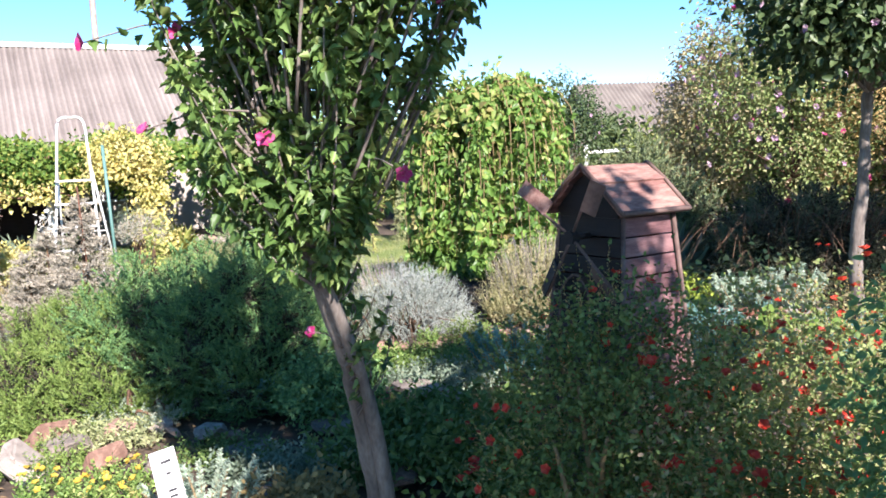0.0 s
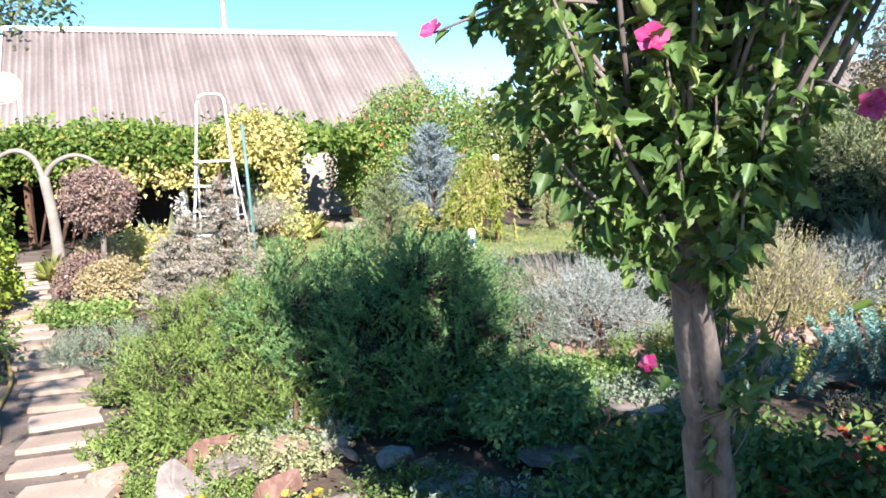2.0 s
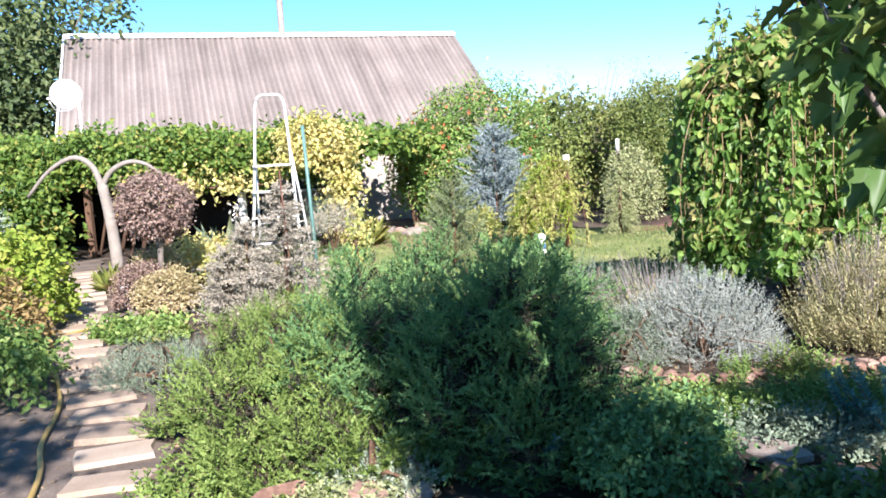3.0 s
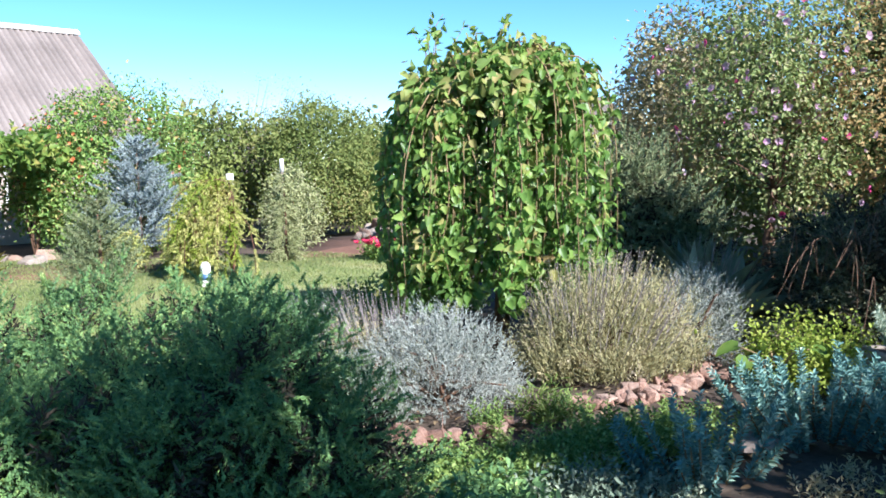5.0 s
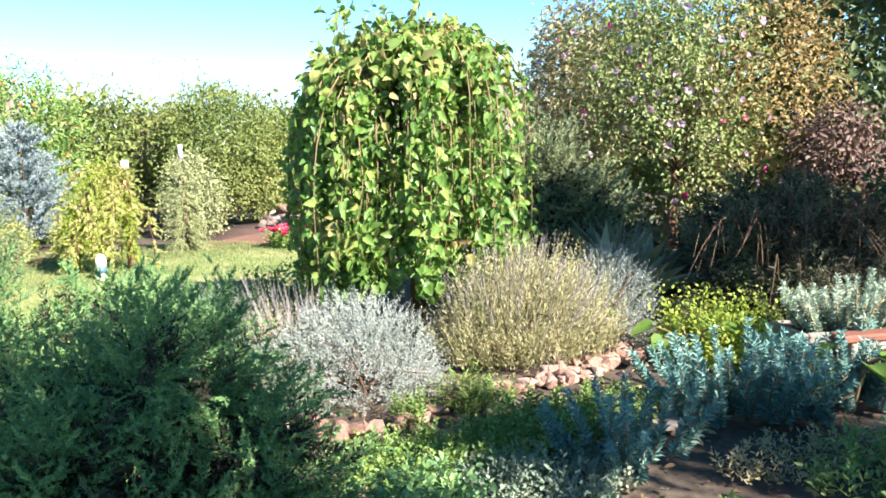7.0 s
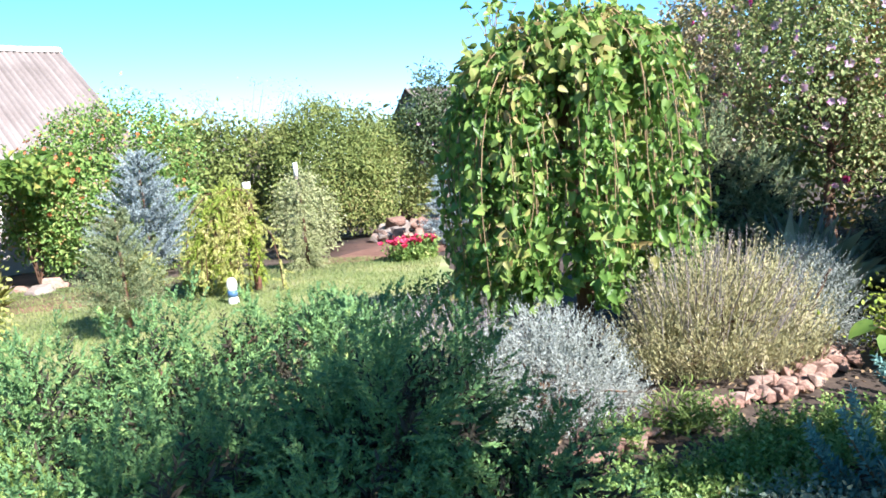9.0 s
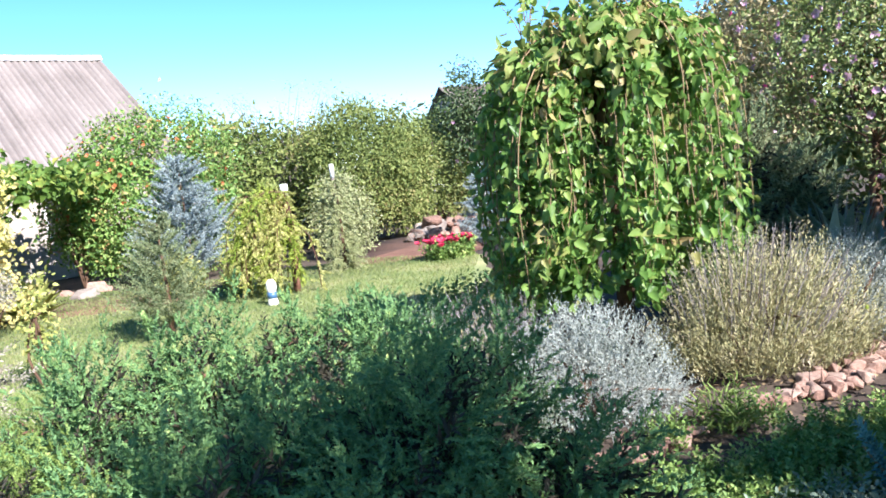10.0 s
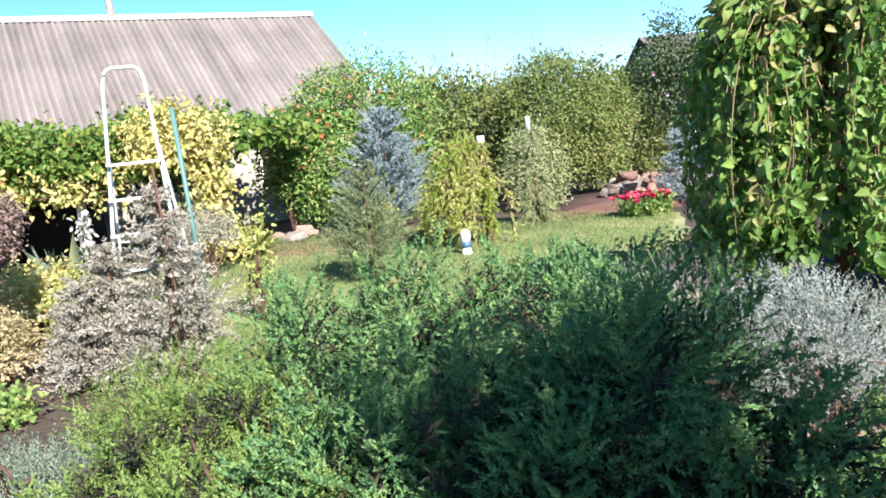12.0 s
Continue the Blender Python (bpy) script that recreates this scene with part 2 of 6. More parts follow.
L = dict(
    hibiscus=leaf_mat("hibiscus_leaf", [(0.0, (0.045, 0.09, 0.022)), (0.45, (0.1, 0.18, 0.045)), (0.8, (0.2, 0.29, 0.08)), (1.0, (0.36, 0.38, 0.13))], 0.45, 0.3),
    mulberry=leaf_mat("mulberry_leaf", [(0.0, (0.08, 0.16, 0.035)), (0.5, (0.16, 0.29, 0.06)), (0.85, (0.28, 0.39, 0.09)), (1.0, (0.48, 0.46, 0.15))], 0.4, 0.45),
    mulberry_top=leaf_mat("mulberry_autumn_leaf", [(0.0, (0.1, 0.18, 0.04)), (0.45, (0.2, 0.29, 0.07)), (0.75, (0.4, 0.4, 0.13)), (1.0, (0.55, 0.4, 0.17))], 0.5, 0.35),
    juniper=leaf_mat("juniper_leaf", [(0.0, (0.055, 0.12, 0.048)), (0.4, (0.11, 0.215, 0.078)), (0.75, (0.195, 0.33, 0.105)), (1.0, (0.4, 0.48, 0.16))], 0.6, 0.25, 12.0, 0.3),
    feather=leaf_mat("feathery_leaf", [(0.0, (0.09, 0.14, 0.03)), (0.5, (0.17, 0.25, 0.055)), (0.85, (0.28, 0.36, 0.1)), (1.0, (0.45, 0.46, 0.17))], 0.6, 0.25, 12.0, 0.3),
    inner=leaf_mat("shaded_dead_needle", [(0.0, (0.03, 0.03, 0.02)), (0.6, (0.06, 0.055, 0.035)), (1.0, (0.12, 0.09, 0.055))], 0.8, 0.1),
    greygreen=leaf_mat("grey_green_leaf", [(0.0, (0.1, 0.14, 0.09)), (0.5, (0.19, 0.25, 0.17)), (1.0, (0.34, 0.38, 0.26))], 0.7, 0.2),
    sagegreen=leaf_mat("pale_green_leaf", [(0.0, (0.19, 0.22, 0.09)), (0.5, (0.34, 0.37, 0.17)), (1.0, (0.5, 0.5, 0.28))], 0.7, 0.25),
    silver=leaf_mat("silver_leaf", [(0.0, (0.3, 0.34, 0.28)), (0.5, (0.45, 0.49, 0.43)), (1.0, (0.6, 0.64, 0.57))], 0.8, 0.2),
    olive=leaf_mat("lavender_stalk", [(0.0, (0.28, 0.27, 0.13)), (0.4, (0.5, 0.48, 0.23)), (0.75, (0.63, 0.56, 0.31)), (1.0, (0.66, 0.56, 0.45))], 0.8, 0.2, 7.0, 0.45),
    spike=leaf_mat("dry_lavender_spike", [(0.0, (0.2, 0.16, 0.15)), (0.5, (0.36, 0.31, 0.3)), (1.0, (0.5, 0.45, 0.42))], 0.85, 0.15),
    teal=leaf_mat("spurge_leaf", [(0.0, (0.1, 0.23, 0.21)), (0.45, (0.2, 0.39, 0.34)), (0.8, (0.32, 0.52, 0.41)), (1.0, (0.54, 0.66, 0.44))], 0.6, 0.15),
    pale=leaf_mat("pale_succulent_leaf", [(0.0, (0.2, 0.28, 0.2)), (0.5, (0.38, 0.46, 0.34)), (1.0, (0.6, 0.64, 0.48))], 0.6, 0.2),
    lime=leaf_mat("lime_leaf", [(0.0, (0.14, 0.22, 0.025)), (0.5, (0.28, 0.36, 0.05)), (1.0, (0.48, 0.5, 0.1))], 0.6, 0.35),
    herb=leaf_mat("herb_leaf", [(0.0, (0.08, 0.155, 0.035)), (0.5, (0.18, 0.28, 0.065)), (0.9, (0.33, 0.42, 0.13)), (1.0, (0.46, 0.42, 0.15))], 0.55, 0.3),
    # darker copy of the herb leaf, with shade painted into its colour
    bedding=leaf_mat("shaded_herb_leaf", [(0.0, (0.045, 0.09, 0.022)), (0.5, (0.11, 0.175, 0.042)), (0.9, (0.2, 0.26, 0.08)), (1.0, (0.32, 0.28, 0.1))], 0.55, 0.25),
    vine=leaf_mat("vine_leaf", [(0.0, (0.06, 0.12, 0.02)), (0.5, (0.13, 0.22, 0.04)), (0.85, (0.25, 0.31, 0.06)), (1.0, (0.45, 0.38, 0.1))], 0.55, 0.35),
    trumpet=leaf_mat("trumpet_vine_leaf", [(0.0, (0.1, 0.2, 0.045)), (0.5, (0.2, 0.34, 0.08)), (0.8, (0.34, 0.42, 0.12)), (1.0, (0.62, 0.38, 0.17))], 0.5, 0.35),
    gold=leaf_mat("yellow_vine_leaf", [(0.0, (0.5, 0.5, 0.12)), (0.4, (0.74, 0.66, 0.23)), (0.8, (0.88, 0.78, 0.34)), (1.0, (0.72, 0.5, 0.15))], 0.6, 0.35),
    bluespruce=leaf_mat("blue_spruce_needle", [(0.0, (0.18, 0.24, 0.245)), (0.5, (0.33, 0.41, 0.41)), (1.0, (0.5, 0.58, 0.57))], 0.7, 0.1),
    spruce=leaf_mat("grey_spruce_needle", [(0.0, (0.25, 0.23, 0.17)), (0.5, (0.45, 0.41, 0.32)), (1.0, (0.6, 0.53, 0.42))], 0.8, 0.1, 7.0, 0.4),
    yew=leaf_mat("dark_conifer_needle", [(0.0, (0.1, 0.14, 0.065)), (0.5, (0.2, 0.25, 0.12)), (1.0, (0.4, 0.41, 0.21))], 0.7, 0.2),
    light=leaf_mat("light_mallow_leaf", [(0.0, (0.13, 0.19, 0.055)), (0.5, (0.27, 0.34, 0.11)), (0.85, (0.44, 0.43, 0.2)), (1.0, (0.6, 0.44, 0.28))], 0.55, 0.35),
    larch=leaf_mat("larch_needle", [(0.0, (0.34, 0.38, 0.09)), (0.5, (0.58, 0.58, 0.18)), (0.85, (0.78, 0.74, 0.3)), (1.0, (0.85, 0.72, 0.34))], 0.6, 0.4),
    cotoneaster=leaf_mat("cotoneaster_leaf", [(0.0, (0.055, 0.08, 0.04)), (0.5, (0.15, 0.17, 0.09)), (0.85, (0.28, 0.25, 0.15)), (1.0, (0.38, 0.29, 0.18))], 0.6, 0.2),
    weep=leaf_mat("yellow_green_needle", [(0.0, (0.22, 0.27, 0.06)), (0.5, (0.42, 0.45, 0.12)), (0.85, (0.6, 0.58, 0.2)), (1.0, (0.68, 0.58, 0.22))], 0.6, 0.3),
    barberry=leaf_mat("barberry_leaf", [(0.0, (0.2, 0.125, 0.1)), (0.5, (0.36, 0.25, 0.2)), (1.0, (0.52, 0.39, 0.31))], 0.65, 0.2),
    purple=leaf_mat("purple_leaf", [(0.0, (0.09, 0.055, 0.045)), (0.5, (0.2, 0.125, 0.1)), (1.0, (0.36, 0.25, 0.18))], 0.65, 0.2, 4),
    tan=leaf_mat("tan_leaf", [(0.0, (0.34, 0.29, 0.12)), (0.5, (0.58, 0.48, 0.25)), (1.0, (0.75, 0.62, 0.38))], 0.7, 0.3, 4),
    rust=leaf_mat("russet_leaf", [(0.0, (0.25, 0.19, 0.07)), (0.5, (0.48, 0.35, 0.14)), (1.0, (0.66, 0.46, 0.19))], 0.65, 0.35),
    copse=leaf_mat("hedge_leaf", [(0.0, (0.09, 0.13, 0.03)), (0.5, (0.2, 0.25, 0.065)), (0.85, (0.34, 0.36, 0.11)), (1.0, (0.46, 0.4, 0.16))], 0.6, 0.3, 0.6),
    dark=leaf_mat("dark_tree_leaf", [(0.0, (0.03, 0.055, 0.02)), (0.5, (0.06, 0.1, 0.035)), (1.0, (0.13, 0.17, 0.07))], 0.45, 0.25),
    far=leaf_mat("far_tree_leaf", [(0.0, (0.04, 0.065, 0.025)), (0.5, (0.08, 0.12, 0.04)), (1.0, (0.16, 0.19, 0.07))], 0.6, 0.25, 0.4),
    red=leaf_mat("red_petal", [(0.0, (0.5, 0.02, 0.012)), (0.6, (0.7, 0.05, 0.025)), (1.0, (0.75, 0.14, 0.07))], 0.5, 0.3),
    crimson=leaf_mat("crimson_petal", [(0.0, (0.5, 0.02, 0.07)), (1.0, (0.75, 0.06, 0.14))], 0.5, 0.3),
    pink=leaf_mat("pink_petal", [(0.0, (0.55, 0.025, 0.15)), (0.6, (0.7, 0.06, 0.25)), (1.0, (0.78, 0.2, 0.42))], 0.5, 0.35),
    palepink=leaf_mat("pale_pink_petal", [(0.0, (0.7, 0.4, 0.55)), (0.6, (0.8, 0.6, 0.68)), (1.0, (0.7, 0.25, 0.6))], 0.5, 0.35),
    cream=leaf_mat("cream_petal", [(0.0, (0.65, 0.6, 0.5)), (1.0, (0.8, 0.77, 0.7))], 0.5, 0.3),
    orange=leaf_mat("orange_petal", [(0.0, (0.65, 0.14, 0.06)), (1.0, (0.75, 0.32, 0.12))], 0.5, 0.3),
    yellow=leaf_mat("yellow_petal", [(0.0, (0.7, 0.42, 0.04)), (1.0, (0.8, 0.6, 0.1))], 0.5, 0.3),
    grass=leaf_mat("grass_blade", [(0.0, (0.13, 0.2, 0.06)), (0.5, (0.25, 0.3, 0.1)), (1.0, (0.46, 0.45, 0.2))], 0.6, 0.35, 1.0),
    litter=leaf_mat("dry_leaf", [(0.0, (0.14, 0.09, 0.05)), (0.5, (0.28, 0.19, 0.1)), (1.0, (0.42, 0.32, 0.18))], 0.8, 0.1),
)


# darker colour in the valleys of the corrugated sheets, and streaks washed down the slope
nt = M["roof"].node_tree
n, l = nt.nodes, nt.links
b = n["Principled BSDF"]
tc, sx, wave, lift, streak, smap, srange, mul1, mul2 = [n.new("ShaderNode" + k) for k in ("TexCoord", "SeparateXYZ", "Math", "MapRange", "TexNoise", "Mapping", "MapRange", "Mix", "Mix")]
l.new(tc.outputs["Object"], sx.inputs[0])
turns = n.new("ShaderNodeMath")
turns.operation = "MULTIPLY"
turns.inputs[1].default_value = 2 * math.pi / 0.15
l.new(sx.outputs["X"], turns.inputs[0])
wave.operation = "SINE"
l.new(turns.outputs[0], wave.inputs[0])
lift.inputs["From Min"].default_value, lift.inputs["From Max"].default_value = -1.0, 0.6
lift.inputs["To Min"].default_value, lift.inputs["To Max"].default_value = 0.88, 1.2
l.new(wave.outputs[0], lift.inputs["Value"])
smap.inputs["Scale"].default_value = (5.0, 0.25, 0.25)
l.new(tc.outputs["Object"], smap.inputs["Vector"])
streak.inputs["Scale"].default_value, streak.inputs["Detail"].default_value = 1.0, 5
l.new(smap.outputs[0], streak.inputs["Vector"])
srange.inputs["From Min"].default_value, srange.inputs["From Max"].default_value = 0.3, 0.7
srange.inputs["To Min"].default_value, srange.inputs["To Max"].default_value = 0.74, 1.22
l.new(streak.outputs["Fac"], srange.inputs["Value"])
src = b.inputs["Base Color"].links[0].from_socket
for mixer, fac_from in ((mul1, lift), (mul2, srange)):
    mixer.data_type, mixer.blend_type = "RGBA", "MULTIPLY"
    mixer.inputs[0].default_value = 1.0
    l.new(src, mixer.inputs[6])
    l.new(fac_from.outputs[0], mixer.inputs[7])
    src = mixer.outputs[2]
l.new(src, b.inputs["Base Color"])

# ---- geometry helpers ----
def unit(v):
    return v / np.maximum(np.linalg.norm(v, axis=-1, keepdims=True), 1e-9)


def mesh_from(name, verts, polys, material, smooth=False):
    """A mesh from an array of vertices and an array of equal-sided polygons, or a list of such arrays."""
    polys = polys if isinstance(polys, list) else [polys]
    me = bpy.data.meshes.new(name)
    loops = np.concatenate([p.ravel() for p in polys])
    totals = np.concatenate([np.full(len(p), p.shape[1]) for p in polys])
    me.vertices.add(len(verts))
    me.vertices.foreach_set("co", np.asarray(verts, np.float32).ravel())
    me.loops.add(len(loops))
    me.loops.foreach_set("vertex_index", loops.astype(np.int32))
    me.polygons.add(len(totals))
    me.polygons.foreach_set("loop_start", np.r_[0, np.cumsum(totals)[:-1]].astype(np.int32))
    me.polygons.foreach_set("loop_total", totals.astype(np.int32))
    if smooth:
        me.polygons.foreach_set("use_smooth", np.ones(len(totals), bool))
    me.update(calc_edges=True)
    me.validate()
    me.materials.append(material)
    return me


def arr_part(name, geo, material, parent, label="", smooth=False, kind=""):
    """One mesh object under a thing, from arrays in the thing's own space."""
    ob = new(name, mesh_from(name, geo[0], geo[1], material, smooth))
    ob.parent = parent
    return tagged(ob, label, kind=kind)


def part(name, bm, material, parent, label="", bevel=0.0):
    if bevel:
        bmesh.ops.bevel(bm, geom=list(bm.edges), offset=bevel, segments=1, affect="EDGES")
    me = bpy.data.meshes.new(name)
    bm.to_mesh(me)
    bm.free()
    me.materials.append(material)
    ob = new(name, me)
    ob.parent = parent
    return tagged(ob, label)


def thing(name, x, y, z, label, category, group="", kind="", turn=0.0):
    ob = new(name)
    ob.empty_display_size = 0.1
    ob.matrix_basis = pose(x, y, z, 0, 0, turn)
    return tagged(ob, label, category, group, kind)


def box_bm(sx, sy, sz, at=(0, 0, 0), turn=(0, 0, 0), bm=None):
    bm = bm or bmesh.new()
    m = Matrix.Translation(at) @ Euler([radians(a) for a in turn]).to_matrix().to_4x4() @ Matrix.Diagonal((sx, sy, sz, 1))
    bmesh.ops.create_cube(bm, size=1, matrix=m)
    return bm


def tube(pts, radii, sides=7):
    """A tapering tube along points, as arrays."""
    pts = np.asarray(pts, float)
    k = len(pts)
    radii = np.broadcast_to(np.asarray(radii, float), (k,))
    t = unit(np.gradient(pts, axis=0))
    ref = np.where(np.abs(t[:, 2:3]) > 0.9, [[1.0, 0, 0]], [[0, 0, 1.0]])
    a = unit(np.cross(t, ref))
    b = np.cross(t, a)
    th = np.arange(sides) / sides * 2 * np.pi
    v = pts[:, None] + radii[:, None, None] * (np.cos(th)[None, :, None] * a[:, None] + np.sin(th)[None, :, None] * b[:, None])
    v = v.reshape(-1, 3)
    i, j = np.meshgrid(np.arange(k - 1), np.arange(sides), indexing="ij")
    n = (j + 1) % sides
    q = np.stack([i * sides + j, i * sides + n, (i + 1) * sides + n, (i + 1) * sides + j], -1).reshape(-1, 4)
    caps = np.stack([np.arange(sides)[::-1], (k - 1) * sides + np.arange(sides)])
    return v, [q, caps]


def merge(geos):
    """Joins arrays of geometry, polygons of one size together."""
    verts, groups, at = [], {}, 0
    for v, p in geos:
        verts.append(v)
        for q in p if isinstance(p, list) else [p]:
            groups.setdefault(q.shape[1], []).append(q + at)
        at += len(v)
    return np.concatenate(verts), [np.concatenate(g) for g in groups.values()]


def curve_pts(keys, n=10):
    """A smooth line through a few key points."""
    keys = np.asarray(keys, float)
    s = np.linspace(0, len(keys) - 1, n)
    i = np.clip(s.astype(int), 0, len(keys) - 2)
    f = (s - i)[:, None]
    p0, p1, p2, p3 = keys[np.maximum(i - 1, 0)], keys[i], keys[i + 1], keys[np.minimum(i + 2, len(keys) - 1)]
    return 0.5 * (2 * p1 + (p2 - p0) * f + (2 * p0 - 5 * p1 + 4 * p2 - p3) * f**2 + (3 * p1 - p0 - 3 * p2 + p3) * f**3)


OVAL = ((0.3, 0.5), (0.7, 0.36))
NEEDLE = ((0.4, 0.5),)
LOBED = ((0.1, 0.24), (0.34, 0.5), (0.47, 0.33), (0.64, 0.33), (0.78, 0.14))
MALLOW = ((0.05, 0.2), (0.2, 0.5), (0.32, 0.36), (0.47, 0.44), (0.58, 0.25), (0.78, 0.2), (0.88, 0.08))
HEART = ((-0.06, 0.28), (0.2, 0.5), (0.6, 0.36))


def leaves(p, d, n, ln, wd, shape=OVAL, fold=0.18, droop=0.12):
    """Folded leaf blades: base p, way d, face n, length and width each."""
    m = len(p)
    d = unit(d)
    s = unit(np.cross(d, n))
    n = np.cross(s, d)
    ln, wd = np.broadcast_to(ln, m)[:, None], np.broadcast_to(wd, m)[:, None]
    k = len(shape)
    cols = [p]
    for a, w in shape:
        cols.append(p + d * ln * a - s * wd * w + n * wd * (fold * w * 2) - n * ln * droop * a * a)
    cols.append(p + d * ln - n * ln * droop * 1.6)
    for a, w in shape[::-1]:
        cols.append(p + d * ln * a + s * wd * w + n * wd * (fold * w * 2) - n * ln * droop * a * a)
    v = np.stack(cols, 1).reshape(-1, 3)
    c = 2 * k + 2
    base = (np.arange(m) * c)[:, None]
    left = base + np.r_[0, np.arange(1, k + 2)][None]
    right = base + np.r_[0, np.arange(k + 1, c)][None]
    return v, np.concatenate([left, right])


def lumps(rng, dirs, amp=0.2, n=9):
    """An uneven factor for each direction, the same all over one plant."""
    f = np.ones(len(dirs))
    for c in unit(rng.normal(size=(n, 3))):
        f += amp * rng.uniform(-0.6, 1.0) * np.exp(-((1 - dirs @ c) / 0.16))
    for c in unit(rng.normal(size=(n * 5, 3))):
        f += 0.7 * amp * rng.uniform(-0.8, 0.8) * np.exp(-((1 - dirs @ c) / 0.03))
    return f


def shell(rng, n, radii, low=-0.2, depth=0.35, amp=0.2):
    """Points in the outer shell of a lumpy ellipsoid, and the way out at each."""
    d = unit(rng.normal(size=(n * 3, 3)))
    d = d[d[:, 2] > low][:n]
    r = lumps(rng, d, amp) * (1 - depth * rng.random(len(d)) ** 1.6)
    out = unit(d / np.asarray(radii))
    return d * r[:, None] * np.asarray(radii), out


def leafy(rng, p, out, per, spread, ln, wd, shape=OVAL, up=0.3, droop=0.3, wild=0.8):
    """Leaves in clumps round the points p."""
    c = np.repeat(p, per, 0) + rng.normal(size=(len(p) * per, 3)) * spread
    o = np.repeat(out, per, 0)
    d = unit(o * 0.7 + rng.normal(size=c.shape) * wild + [0, 0, -droop])
    n = unit(o * 0.6 + rng.normal(size=c.shape) * 0.5 + [0, 0, up])
    k = rng.uniform(0.65, 1.25, len(c))
    return leaves(c, d, n, ln * k, wd * k, shape)


def sprays(rng, p, axis, length, per, ln, wd, angle=0.7, curl=0.0, shape=NEEDLE, taper=0.5):
    """Twigs set with narrow leaves: from p along axis, per leaves on each."""
    m = len(p)
    axis = unit(axis)
    length = np.broadcast_to(length, m)
    t = (np.arange(per) + 0.6) / per
    side = unit(np.cross(axis, rng.normal(size=(m, 3))))
    bend = np.cross(axis, side)
    pos = p[:, None] + axis[:, None] * (length[:, None] * t)[..., None] + np.array([0, 0, -1.0]) * (curl * length[:, None] * t**2)[..., None]
    th = (np.arange(per) * 2.4)[None] + rng.uniform(0, 6.3, (m, 1))
    rad = np.cos(th)[..., None] * side[:, None] + np.sin(th)[..., None] * bend[:, None]
    d = axis[:, None] + rad * angle + rng.normal(size=pos.shape) * 0.15
    k = (1 - taper * t)[None] * rng.uniform(0.7, 1.25, (m, per))
    return leaves(pos.reshape(-1, 3), d.reshape(-1, 3), unit(rng.normal(size=(m * per, 3)) + [0, 0, 0.8]), (ln * k).ravel(), (wd * k).ravel(), shape)


def blooms(rng, p, out, size, petals=5):
    """Open flowers: a ring of petals at each point."""
    m = len(p)
    out = unit(out)
    a = unit(np.cross(out, rng.normal(size=(m, 3))))
    b = np.cross(out, a)
    th = np.arange(petals) / petals * 2 * np.pi
    r = np.cos(th)[None, :, None] * a[:, None] + np.sin(th)[None, :, None] * b[:, None]
    d = r + out[:, None] * 0.75
    base = np.repeat(p, petals, 0)
    size = np.repeat(np.broadcast_to(size, m), petals)
    return leaves(base, d.reshape(-1, 3), np.repeat(out, petals, 0) + rng.normal(size=(m * petals, 3)) * 0.25, size * 0.55, size * 0.46, ((0.4, 0.34), (0.8, 0.46)), 0.15, 0.1)


def limb_set(rng, start, tips, r0, r1=0.006, sag=0.15, sides=5, n=7):
    """Limbs that run from a start to each tip."""
    out = []
    for tip in tips:
        mid = (np.asarray(start) + tip) / 2 + rng.normal(size=3) * 0.06 + [0, 0, sag * rng.random()]
        pts = curve_pts([start, mid, tip], n)
        out.append(tube(pts, np.linspace(r0, r1, n), sides))
    return out


def limb_parts(name, geos, material, parent, label=""):
    for g in geos:
        arr_part(name, g, material, parent, label)


def flower_parts(r, p, out, size, material, parent, label="", petals=5):
    """Single flowers, each an object, on a few shared meshes."""
    kinds = [mesh_from("flower", *blooms(r, np.zeros((1, 3)), np.array([[0, 0, 1.0]]), np.array([1.0]), petals), material) for _ in range(4)]
    size = np.broadcast_to(size, len(p))
    for k in range(len(p)):
        ob = new("flower", kinds[k % 4])
        ob.parent = parent
        q = Vector(out[k]).to_track_quat("Z", "Y").to_matrix().to_4x4()
        ob.matrix_basis = Matrix.Translation(p[k]) @ q @ pose(0, 0, 0, 0, 0, r.uniform(0, 360)) @ Matrix.Scale(float(size[k]) * r.uniform(0.8, 1.15), 4)
        tagged(ob, label)


def stone_mesh(name, rng, size, material, flat=0.6, cuts=3):
    """A rough broken stone with sharp faces and worn edges."""
    bm = bmesh.new()
    pts = rng.uniform(-0.5, 0.5, (13 + cuts, 3))
    pts = pts / np.maximum(np.abs(pts).max(1, keepdims=True), 0.3) * 0.5 * rng.uniform(0.8, 1.0, (len(pts), 1))
    for x, y, z in pts:
        bm.verts.new((x * size[0], y * size[1], z * size[2] * flat + 0.3 * size[2] * flat))
    hull = bmesh.ops.convex_hull(bm, input=list(bm.verts))
    bmesh.ops.delete(bm, geom=list({*hull["geom_interior"], *hull["geom_unused"]}), context="VERTS")
    bmesh.ops.dissolve_limit(bm, angle_limit=radians(14), verts=list(bm.verts), edges=list(bm.edges))
    bmesh.ops.bevel(bm, geom=list(bm.edges), offset=0.03, segments=2, affect="EDGES")
    me = bpy.data.meshes.new(name)
    bm.to_mesh(me)
    bm.free()
    me.materials.append(material)
    return me


